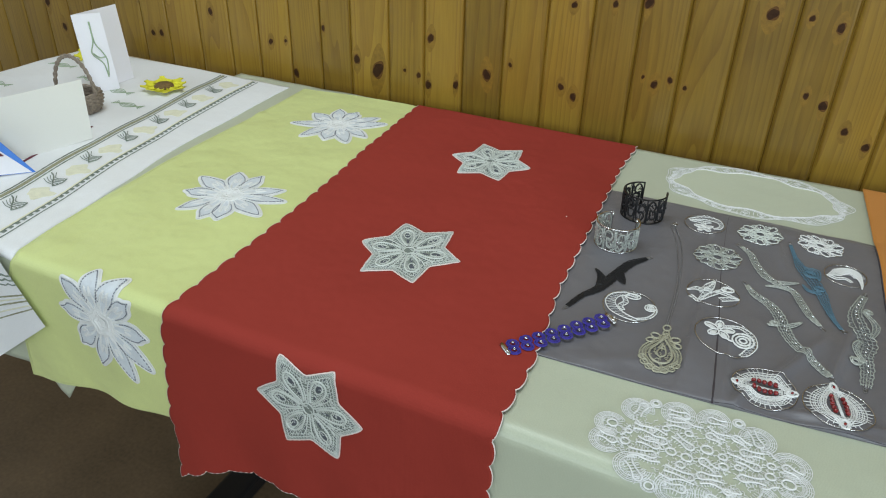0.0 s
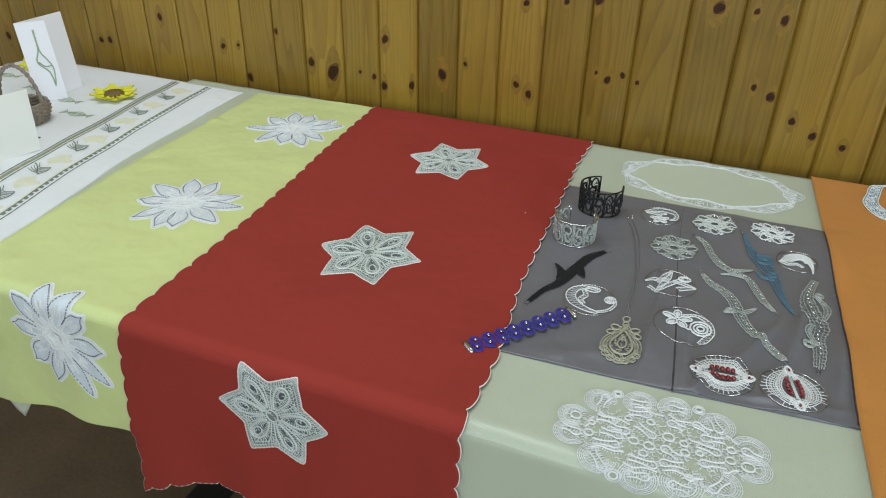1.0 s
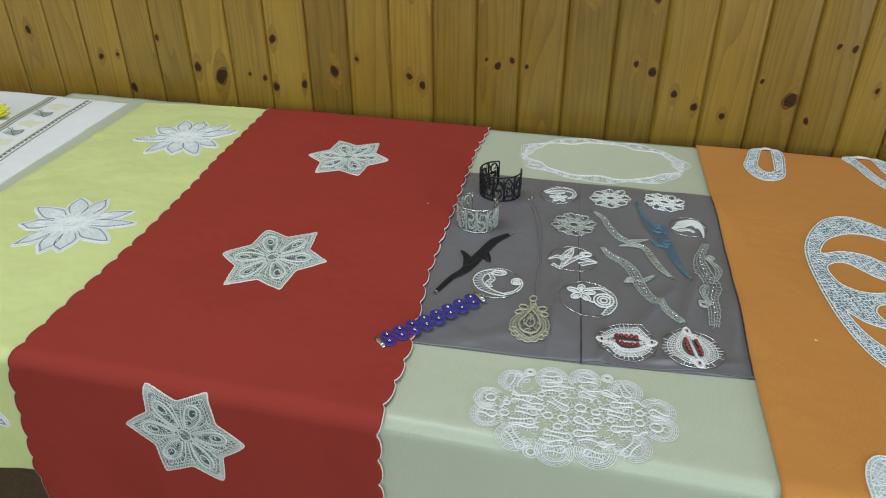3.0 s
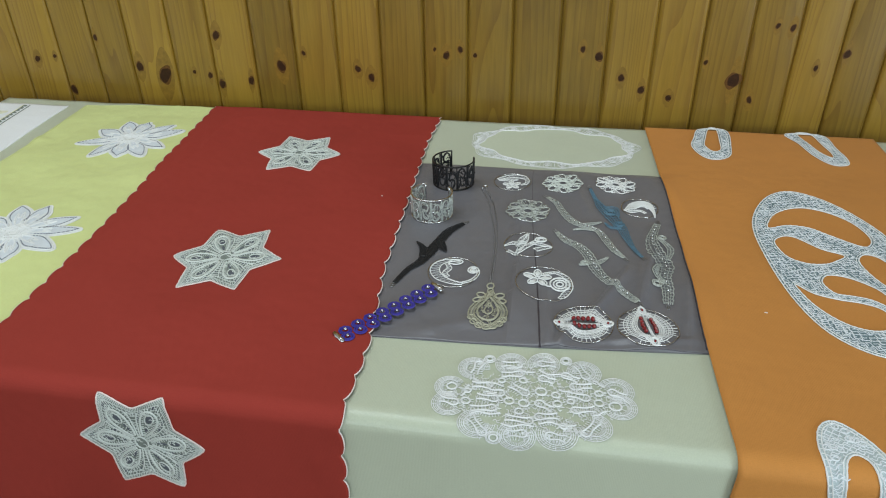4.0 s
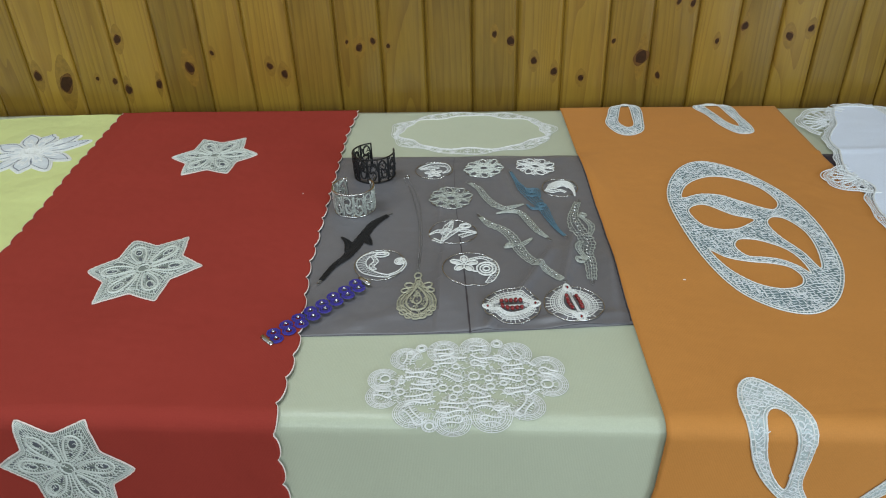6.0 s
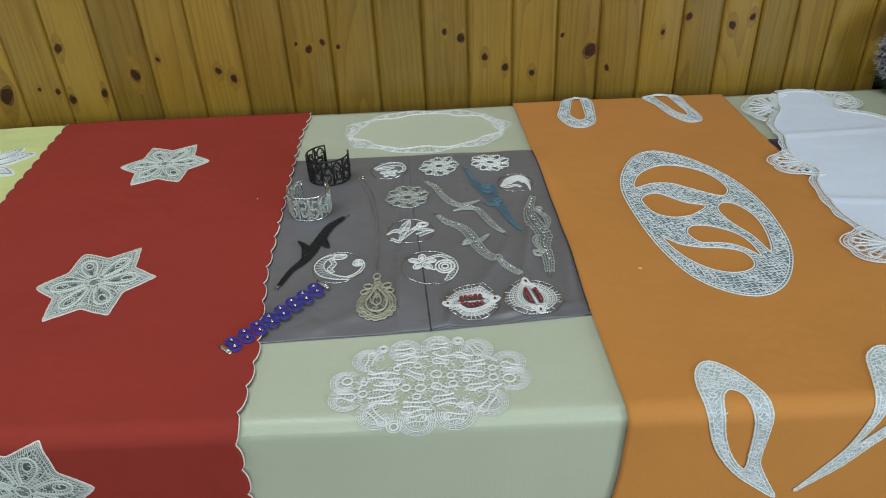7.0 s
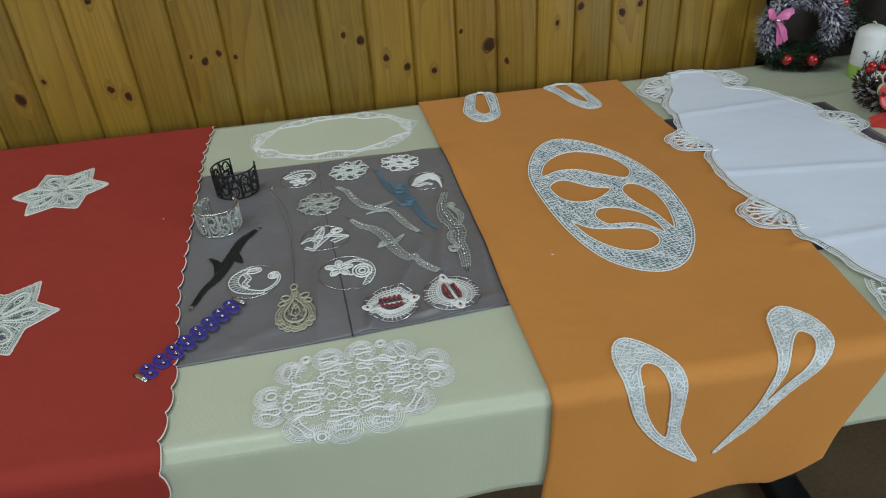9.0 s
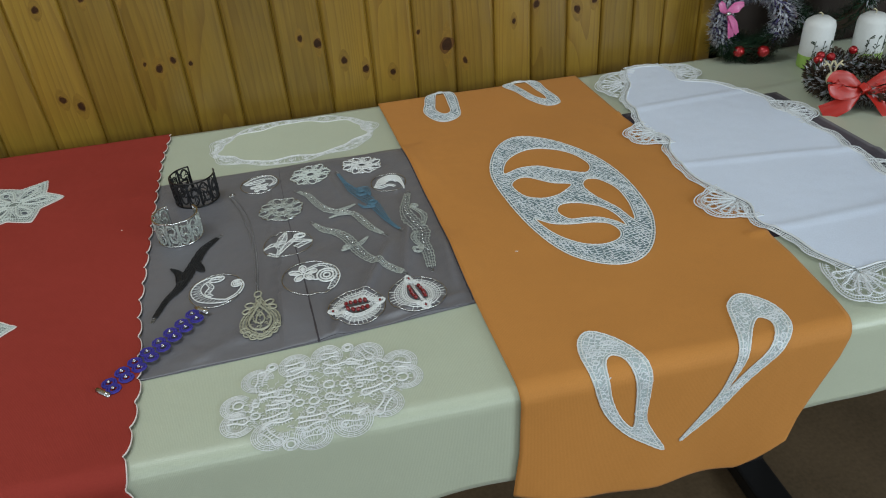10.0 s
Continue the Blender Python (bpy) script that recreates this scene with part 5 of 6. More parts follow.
serpent("lace_bracelet", "teal blue lace bracelet with curled middle", [(0.146, 1.040), (0.154, 1.010), (0.163, 0.985), (0.176, 0.960), (0.188, 0.930), (0.195, 0.900), (0.203, 0.872), (0.212, 0.852)],
        [0.003, 0.005, 0.014, 0.018, 0.014, 0.009, 0.005, 0.003], TEAL_THREAD,
        [([(0.166, 0.985), (0.182, 0.985), (0.186, 0.962)], [0.005, 0.008, 0.002]), ([(0.188, 0.928), (0.174, 0.926), (0.166, 0.938)], [0.006, 0.005, 0.001])], None, [(0.174, 0.972, 0.008), (0.186, 0.938, 0.006)])
serpent("lace_bracelet", "wide silver lace bracelet set with crystal beads", [(0.239, 0.948), (0.232, 0.922), (0.227, 0.896), (0.231, 0.866), (0.240, 0.838), (0.236, 0.812), (0.238, 0.786), (0.236, 0.755)],
        [0.008, 0.010, 0.014, 0.022, 0.020, 0.016, 0.014, 0.010], SILVER_THREAD,
        [([(0.236, 0.905), (0.250, 0.880), (0.244, 0.850)], [0.004, 0.009, 0.003]), ([(0.232, 0.838), (0.226, 0.818), (0.236, 0.796)], [0.004, 0.008, 0.003])], STEEL, [(0.226, 0.794, 0.006), (0.242, 0.908, 0.005)])


def ring_bracelet():
    ob = thing("ring_bracelet", "violet blue bracelet of linked rings with silver beads", "bracelet", "lace bracelets")
    a, b = np.array([-0.132, 0.634]), np.array([-0.041, 0.743])
    d = (b - a) / np.linalg.norm(b - a)
    e_ = np.array([-d[1], d[0]])
    L = np.linalg.norm(b - a)
    for k in range(8):
        for sg in (-1, 1):
            c = a + d * (L * (k + 0.55 + 0.12 * sg) / 8.2) + e_ * sg * 0.0056
            l = Lace()
            for f in (1.0, 0.66):
                l.cord(oval(*c, 0.0070 * f, 0.0066 * f, 0, 18), 0.0011, 0.0004 + 0.0003 * (k % 2), True)
            g = l.done("thread_ring", VIOLET_THREAD, ob, lift=0.0004)
            q = Lace()
            q.ball(*c, 0.0021, 0.0004)
            q.done("bead", STEEL, g, "silver bead", lift=0.0004)
    for p in (a - d * 0.001, b + d * 0.001):
        l = Lace()
        l.cord([p - e_ * 0.0095, p - e_ * 0.004, p + e_ * 0.004, p + e_ * 0.0095], 0.0026, 0.0003)
        l.done("clasp_bar", STEEL, ob, "silver clasp bar", lift=0.0004)
    l = Lace()
    l.cord(oval(*(b + d * 0.006), 0.002, 0.002, 0, 12), 0.0006, 0.0006, True)
    l.done("clasp", WIRE, ob, lift=0.0002)


ring_bracelet()


def cuff(cx, cy, r, height, gap, turn, material, rim_material, label, seed):
    """A stiff open cuff of scrolled lace between two rims. gap: half the opening, in degrees, that faces the direction turn."""
    ob = thing("lace_cuff", label, "bracelet", "lace cuffs")
    z0 = ZT + ON + 0.001
    span = math.tau - 2 * radians(gap)

    def wrap(u, v, h=0.0):
        a = radians(turn) + radians(gap) + u * span
        rr = r * (1 + 0.02 * v / height) + h
        return (cx + rr * math.cos(a), cy + rr * 0.97 * math.sin(a), z0 + v)

    for v in (0.001, height - 0.001):
        p = [wrap(u, v) for u in np.linspace(0, 1, 48)]
        vs, fs = tube(p, 0.0013, 6)
        mesh_ob("rim", vs, fs, rim_material, ob)
    for u in (0.0, 1.0):
        vs, fs = tube([wrap(u, v) for v in np.linspace(0.001, height - 0.001, 6)], 0.0013, 6)
        mesh_ob("end_bar", vs, fs, rim_material, ob)
    rnd = random.Random(seed)
    pieces = []
    cols = 9
    for k in range(cols):
        u0, u1 = k / cols, (k + 1) / cols
        w = u1 - u0
        um = (u0 + u1) / 2
        H = height
        ctrl = [(u0 + 0.1 * w, 0.003), (u0 + 0.15 * w, H * 0.75), (um, H * 0.90), (u0 + 0.82 * w, H * 0.70), (um + 0.1 * w, H * 0.50), (u0 + 0.35 * w, H * 0.58), (u0 + 0.4 * w, H * 0.25), (u0 + 0.8 * w, H * 0.22), (u0 + 0.95 * w, H * 0.5)]
        if k % 2:
            ctrl = [(u, H - v) for u, v in ctrl]
        pieces.append(tube([wrap(*q) for q in spl(ctrl, False, 4)], 0.0014, 5))
        pieces.append(tube([wrap(u0, v) for v in np.linspace(0, H, 4)], 0.0010, 5))
        for _ in range(24):
            u, v = rnd.uniform(u0, u1), rnd.uniform(0.1, 0.9) * H
            du, dv = rnd.uniform(-0.4, 0.4) * w, rnd.uniform(-0.16, 0.16) * H
            pieces.append(tube([wrap(u, v), wrap(u + du * 0.5, min(max(v + dv, 0), H), 0.0003), wrap(min(max(u + du, 0), 1), min(max(v + dv * 1.4, 0), H))], 0.0007, 4))
    vs, fs = joined(pieces)
    mesh_ob("scrollwork", vs, fs, material, ob)
    studs = []
    for k in range(6):
        c = wrap((k + 0.5) / 6, height * 0.5, 0.001)
        studs.append(lathe([(0.0001, -0.002), (0.0018, -0.001), (0.0018, 0.001), (0.0001, 0.002)], 8, c))
    for v, f in studs:
        mesh_ob("stud", v, f, rim_material, ob)


cuff(-0.066, 1.038, 0.0315, 0.041, 42, 62, BLACK_THREAD, BLACK_METAL, "black open cuff bracelet of scrolled lace", 1)
cuff(-0.081, 0.932, 0.0290, 0.037, 38, 80, SILVER_THREAD, STEEL, "silver grey open cuff bracelet of scrolled lace", 2)


def lint(x, s, r, on):
    """A stray scrap of white thread."""
    ob = thing("thread_scrap", "tiny white scrap of thread on the runner", "thread", "thread scraps")
    l = Lace()
    l.cord(spl([(x - r, s), (x - r * 0.2, s + r * 0.5), (x + r * 0.5, s - r * 0.2), (x + r, s + r * 0.3)], False, 3), 0.0005, 0.0)
    l.done("thread", THREAD, ob, lift=on)


lint(0.345, 0.752, 0.0016, 0.0002)
lint(-0.166, 0.972, 0.0009, 0.0002)

# ---------------------------------------------------------------- the near end: embroidered towel, cards, basket
GREEN_STITCH = mat("grey_green_embroidery", (0.20, 0.24, 0.20), 0.9, var=0.4, vscale=150, bump=0.4, bscale=1500)
OLIVE = mat("olive_brown_embroidery", (0.30, 0.30, 0.19), 0.9, var=0.3, vscale=120, bump=0.4, bscale=1500)
PALE_YELLOW = mat("pale_yellow_embroidery", (0.76, 0.75, 0.58), 0.9, var=0.12, vscale=100, bump=0.4, bscale=1500)
MAROON = mat("maroon_braid", (0.13, 0.022, 0.035), 0.8, bump=0.3)
CARD = mat("white_card", (0.86, 0.85, 0.90), 0.7, var=0.03, vscale=4, bump=0.05)
CREAM_CARD = mat("cream_card", (0.82, 0.82, 0.78), 0.7, var=0.03, vscale=4, bump=0.05)
BLUE_CARD = mat("bright_blue_print", (0.06, 0.22, 0.70), 0.5, var=0.08, vscale=20, bump=0.02)
SAGE = mat("sage_green_thread", (0.33, 0.42, 0.28), 0.85, bump=0.4, bscale=1500)
WILLOW = mat("weathered_willow", (0.25, 0.205, 0.16), 0.7, var=0.45, vscale=90, bump=0.4, bscale=500)
YELLOW_FELT = mat("yellow_felt", (0.76, 0.72, 0.05), 0.95, var=0.15, vscale=60, bump=0.6, bscale=800)
SEED = mat("brown_seed_centre", (0.17, 0.105, 0.035), 0.9, var=0.5, vscale=300, bump=0.8, bscale=700)

towel = thing("embroidered_towel", "white linen towel with green and yellow embroidered border", "towel")
t_right = line((0.30, -0.90), (0.504, -0.80), (0.528, -0.802), (0.912, -0.868), (1.30, -0.894))
cloth("fabric", line((0.3, -1.50), (1.06, -1.52), (1.20, -1.51), (1.29, -1.50)), t_right, 1.272, line((-1.6, 0.56), (-0.906, 0.52), (-0.80, 0.51)), TOWEL, towel, -0.0036, nx=110, ns=120)


def across(s, off):
    """x of a line that runs along the towel's border, off metres in from the hemstitch."""
    return float(np.interp(s, [0.50, 0.55, 0.66, 0.80, 1.163, 1.231, 1.27], [-0.854, -0.860, -0.879, -0.911, -0.966, -0.974, -0.978])) - off


TL = -0.0032
ss = np.linspace(0.53, 1.262, 90)
for off, w, m, nm in ((0.090, 0.0075, OLIVE, "embroidered_line"), (0.0975, 0.0022, GREEN_STITCH, "embroidered_line"), (0.081, 0.002, GREEN_STITCH, "embroidered_line"), (-0.006, 0.0014, GREEN_STITCH, "hemstitch_edge"), (0.009, 0.0035, PALE_YELLOW, "yellow_line"), (0.006, 0.0012, GREEN_STITCH, "hemstitch_edge")):
    l = Lace()
    l.ribbon([(across(s, off), s) for s in ss], w, 0.0, 0.0008)
    l.done(nm, m, towel, lift=TL)
l = Lace()
for s in np.arange(0.53, 1.262, 0.0125):
    l.ribbon([(across(s, 0.0028), s), (across(s + 0.0062, 0.0028), s + 0.0062)], 0.0056, 0.0, 0.0009)
l.done("hemstitch_bars", GREEN_STITCH, towel, "dark hemstitch blocks", lift=TL)
for k, s in enumerate((0.618, 0.704, 0.793, 0.890, 0.982, 1.074, 1.171)):
    c = np.array([across(s, 0.052), s])
    l = Lace()
    for j in range(5):
        y = -0.012 + 0.006 * j
        l.cord(spl([c + np.array([-0.020, y + 0.010]), c + np.array([-0.004, y * 0.7]), c + np.array([0.014, y + 0.002])]), 0.0006, 0.0003)
    l.cord(spl([c + np.array([-0.026, 0.018]), c + np.array([-0.012, 0.010]), c + np.array([0.000, -0.002]), c + np.array([0.014, -0.014])]), 0.0010, 0.0003)
    l.cord(spl([c + np.array([0.014, -0.014]), c + np.array([0.018, 0.0]), c + np.array([0.014, 0.013])]), 0.0009, 0.0003)
    l.done("stitched_sprig", GREEN_STITCH, towel, "grey green stitched sprig", lift=TL)
    p = Lace()
    q = c + np.array([0.000, 0.046])
    p.plate(np.array([(q[0] + (0.022 + 0.005 * math.sin(3 * a + k)) * math.cos(a), q[1] + (0.018 + 0.005 * math.sin(4 * a + k)) * math.sin(a)) for a in np.linspace(0, math.tau, 24, endpoint=False)]), h=-0.0002, thick=0.0003)
    p.done("stitched_patch", PALE_YELLOW, towel, "pale yellow stitched patch", lift=TL)
for k, (x, y) in enumerate(((-1.44, 1.14), (-1.36, 1.19), (-1.30, 1.10), (-1.19, 1.07), (-1.11, 1.02), (-1.45, 0.98))):
    l = Lace()
    for j in range(5):
        l.cord(spl([(x - 0.035, y - 0.010 + 0.005 * j), (x, y + 0.004 - 0.006 * j + 0.008), (x + 0.035, y - 0.008 + 0.005 * j)]), 0.0007, 0.0)
    l.done("stitched_sprig", SAGE, towel, "faint green stitched spray", lift=TL)
for off in (0.150, 0.172):
    l = Lace()
    l.ribbon([(across(s, off), s) for s in np.linspace(0.60, 0.90, 30)], 0.007 if off < 0.16 else 0.002, 0.0, 0.0008)
    l.done("maroon_stripe", MAROON, towel, "maroon woven stripe", lift=TL)


def towel_end():
    """The towel's corner that hangs over the front edge."""
    ob = thing("hanging_towel", "white towel corner with coloured stripes hanging over the edge", "towel")
    a, b, c, d = (-0.822, 0.520), (-0.760, 0.419), (-0.906, 0.308), (-1.05, 0.505)
    n = 16
    g = {}
    vs, fs = [], []
    for i in range(n + 1):
        for j in range(n + 1):
            u, v = i / n, j / n
            x = (a[0] * (1 - u) + d[0] * u) * (1 - v) + (b[0] * (1 - u) + c[0] * u) * v
            s = (a[1] * (1 - u) + d[1] * u) * (1 - v) + (b[1] * (1 - u) + c[1] * u) * v
            g[i, j] = len(vs)
            vs.append(drape(x, s, 0.004))
    fs = [(g[i, j], g[i + 1, j], g[i + 1, j + 1], g[i, j + 1]) for i in range(n) for j in range(n)]
    mesh_ob("fabric", vs, fs, TOWEL, ob)
    for v, w, mt in ((0.30, 0.003, GREEN_STITCH), (0.36, 0.003, GREEN_STITCH), (0.42, 0.002, GREEN_STITCH), (0.56, 0.0025, OLIVE), (0.60, 0.002, PALE_YELLOW), (0.64, 0.0025, OLIVE), (0.70, 0.002, PALE_YELLOW), (0.75, 0.002, OLIVE)):
        l = Lace()
        pts = []
        for u in np.linspace(0.0, 0.9, 24):
            vv = v + (0.012 * math.sin(u * 60) if v < 0.5 else 0)
            pts.append(((a[0] * (1 - u) + d[0] * u) * (1 - vv) + (b[0] * (1 - u) + c[0] * u) * vv, (a[1] * (1 - u) + d[1] * u) * (1 - vv) + (b[1] * (1 - u) + c[1] * u) * vv))
        l.ribbon(pts, w, 0.0, 0.0006)
        l.done("stripe", mt, ob, lift=0.0044)


towel_end()


def sheet(name, corners, material, parent, label="", t=0.0006):
    """A stiff sheet of card with thickness through four corners."""
    c = [Vector(p) for p in corners]
    nrm = (c[1] - c[0]).cross(c[3] - c[0]).normalized() * t
    vs = [p + nrm for p in c] + [p - nrm for p in c]
    fs = [(0, 1, 2, 3), (7, 6, 5, 4)] + [(i, i + 4, (i + 1) % 4 + 4, (i + 1) % 4) for i in range(4)]
    return mesh_ob(name, vs, fs, material, parent, label, smooth=False)


T = ZT - 0.0026
card = thing("greeting_card", "white folded card with green lace motif, standing open", "greeting card")
hinge0, hinge1 = Vector((-1.225, 1.035, T)), Vector((-1.247, 1.043, T + 0.156))
sheet("back_panel", [hinge0, (-1.228, 1.152, T), (-1.250, 1.160, T + 0.156), hinge1], CARD, card)
fl0 = Vector((-1.196, 1.082, T))
fl1 = fl0 + hinge1 - hinge0
flap = sheet("front_panel", [hinge0, fl0, fl1, hinge1], CARD, card)
fx, fz = (fl0 - hinge0), (hinge1 - hinge0)
nrm = fx.cross(fz).normalized()
nrm = -nrm if nrm.y > 0 else nrm
motif = [tube([hinge0 + fx * u + fz * v + nrm * 0.0014 for u, v in ctrl], 0.0013, 5) for ctrl in (
    spl([(0.72, 0.18), (0.66, 0.36), (0.36, 0.50), (0.50, 0.66), (0.52, 0.90)]), spl([(0.74, 0.20), (0.82, 0.40), (0.70, 0.52), (0.54, 0.64), (0.54, 0.90)]), spl([(0.40, 0.50), (0.58, 0.44), (0.78, 0.44)]))]
v, f = joined(motif)
mesh_ob("lace_motif", v, f, SAGE, card, "sage green lace lozenge")

big_card = thing("folded_card", "large cream folded card with a blue printed cover", "greeting card")
h0, h1 = Vector((-1.085, 0.620, T)), Vector((-1.092, 0.630, T + 0.106))
rise = h1 - h0
p1 = Vector((-1.026, 0.858, T))
sheet("blank_panel", [h0, p1, p1 + rise, h1], CREAM_CARD, big_card)
c1 = Vector((-0.992, 0.712, T))
cu = c1 - h0
sheet("cover_panel", [h0, c1, h0 + cu * 0.42 + rise * 0.97, h1], BLUE_CARD, big_card, "bright blue printed cover")
cn = cu.cross(rise).normalized() * 0.0014
cn = cn if cn.y < 0 else -cn
at_ = lambda u, v: h0 + cu * u + rise * v + cn
sheet("white_label", [at_(0.0, 0.01), at_(0.96, 0.01), at_(0.24, 0.92), at_(0.0, 0.92)], CARD, big_card, "white printed area of the cover", 0.0002)
cn = cn * 1.6
sheet("maroon_band", [at_(0.0, 0.30), at_(0.70, 0.30), at_(0.64, 0.39), at_(0.0, 0.39)], MAROON, big_card, "", 0.0002)


def basket(cx, cy, r, hgt):
    ob = thing("wicker_basket", "small weathered wicker basket with hoop handle", "basket")
    z0 = T + 0.0005
    rings = []
    for i in range(11):
        z = z0 + 0.003 + hgt * i / 10
        rr = r * (0.86 + 0.20 * math.sin(i / 10 * 2.4))
        pts = [(cx + (rr + 0.0016 * (1 if (k + i) % 2 else -1)) * math.cos(math.tau * k / 28), cy + (rr + 0.0016 * (1 if (k + i) % 2 else -1)) * math.sin(math.tau * k / 28), z + 0.0006 * math.sin(k * 2.1)) for k in range(28)]
        rings.append(tube(pts, 0.0028, 6, True))
    v, f = joined(rings)
    mesh_ob("woven_side", v, f, WILLOW, ob)
    v, f = lathe([(0.0005, 0.0), (r * 0.88, 0.0), (r * 0.88, 0.004), (0.0005, 0.004)], 20, (cx, cy, z0))
    mesh_ob("bottom", v, f, WILLOW, ob)
    for k in range(10):
        a = math.tau * k / 10
        v, f = tube([(cx + r * (0.86 + 0.20 * math.sin(q * 2.4)) * math.cos(a), cy + r * (0.86 + 0.20 * math.sin(q * 2.4)) * math.sin(a), z0 + 0.002 + hgt * q) for q in np.linspace(0, 1.05, 6)], 0.0018, 5)
        mesh_ob("stake", v, f, WILLOW, ob)
    ux, uy = 0.97, 0.24
    for ph in (0.0, math.pi):
        pts = []
        for q in np.linspace(0, math.pi, 40):
            wob = 0.0026 * math.sin(q * 16 + ph)
            R = r * 1.0 + wob
            pts.append((cx - ux * R * math.cos(q), cy - uy * R * math.cos(q), z0 + hgt + (0.074 + wob) * math.sin(q) + 0.001))
        v, f = tube(pts, 0.0024, 6)
        mesh_ob("handle", v, f, WILLOW, ob, "twisted hoop handle")


basket(-1.160, 0.948, 0.042, 0.034)


def felt_flower(cx, cy, z, r, tilt, seed, label):
    ob = thing("felt_flower", label, "artificial flower", "felt flowers")
    rnd = random.Random(seed)
    R = Euler((tilt, 0, 0)).to_matrix()
    place = lambda p: tuple(Vector((cx, cy, z)) + R @ Vector(p))
    for k in range(8):
        a = math.tau * k / 8 + rnd.uniform(-0.1, 0.1)
        L, W, lift = r * rnd.uniform(0.9, 1.08), r * 0.40, rnd.uniform(0.06, 0.24) * r
        vs, fs = [], []
        for side in (0.0, 0.0016):
            for i in range(8):
                t = i / 7
                w = W * math.sin(min(1, t * 1.15 + 0.12) * math.pi * 0.94) ** 0.8
                for j in range(5):
                    q = j / 2 - 1
                    rad, tan = r * 0.28 + (L - r * 0.28) * t, w * q
                    vs.append(place((rad * math.cos(a) - tan * math.sin(a), rad * math.sin(a) + tan * math.cos(a), 0.002 + side + lift * t * t + 0.10 * r * q * q * (1 - t))))
        for s_ in (0, 40):
            fs += [(s_ + i * 5 + j, s_ + i * 5 + j + 1, s_ + i * 5 + j + 6, s_ + i * 5 + j + 5) for i in range(7) for j in range(4)]
        rim = [i * 5 for i in range(8)] + [35 + j for j in range(1, 5)] + [i * 5 + 4 for i in range(6, -1, -1)]
        fs += [(rim[m], rim[m + 1], rim[m + 1] + 40, rim[m] + 40) for m in range(len(rim) - 1)]
        mesh_ob("petal", vs, fs, YELLOW_FELT, ob)
    vs, fs = lathe([(r * 0.40, 0.0), (r * 0.42, r * 0.08), (r * 0.30, r * 0.18), (r * 0.02, r * 0.21)], 18)
    mesh_ob("centre", [place((p[0], p[1], p[2] + 0.003)) for p in vs], fs, SEED, ob, "brown seeded centre")


felt_flower(-1.115, 1.128, T, 0.051, 0.0, 6, "yellow felt sunflower with brown centre lying flat")
felt_flower(-1.428, 1.215, T + 0.010, 0.036, 0.5, 7, "yellow felt flower leaning behind the card")

# ---------------------------------------------------------------- the far end: wreaths and candles
TINSEL_WHITE = mat("white_tinsel", (0.70, 0.71, 0.76), 0.35, metal=0.3, var=0.3, vscale=200, bump=0.1)
TINSEL_VIOLET = mat("violet_tinsel", (0.16, 0.14, 0.30), 0.3, metal=0.6, var=0.5, vscale=200, bump=0.1)
NEEDLE = mat("dark_green_needles", (0.018, 0.050, 0.022), 0.6, var=0.5, vscale=90, bump=0.1)
CONE = mat("brown_cone_scale", (0.055, 0.032, 0.018), 0.7, var=0.4, vscale=120, bump=0.4)
BAUBLE = mat("red_glossy_bauble", (0.42, 0.008, 0.012), 0.12, metal=0.4, var=0.05, bump=0, coat=0.6)
PINK = mat("pink_satin_ribbon", (0.66, 0.16, 0.36), 0.35, var=0.1, vscale=40, bump=0.1)
RED_RIBBON = mat("red_satin_ribbon", (0.44, 0.020, 0.012), 0.35, var=0.15, vscale=40, bump=0.15, bscale=500)
WAX = mat("white_candle_wax", (0.74, 0.75, 0.74), 0.5, var=0.04, vscale=20, bump=0.1, bscale=200)
WAX_GREEN = mat("green_candle_wax", (0.36, 0.56, 0.12), 0.5, var=0.1, vscale=30, bump=0.1, bscale=200)
PRINT = mat("dark_green_print", (0.05, 0.07, 0.045), 0.6, bump=0)
CREAM_WOOD = mat("cream_wooden_cutout", (0.62, 0.55, 0.36), 0.6, var=0.1, vscale=60, bump=0.1)
DEEP = mat("dark_brown_backdrop", (0.026, 0.016, 0.011), 0.8)


def blade(p, d, w, up):
    """One leaf of tinsel or one needle: a thin folded sliver."""
    d, up = Vector(d), Vector(up)
    s = d.cross(up)
    s = s.normalized() * w if s.length > 1e-6 else Vector((w, 0, 0))
    p = Vector(p)
    m = p + d * 0.5 + up.normalized() * w * 0.6
    return [p - s * 0.5, p + s * 0.5, m + s, p + d, m - s], [(0, 1, 2, 4), (4, 2, 3)]


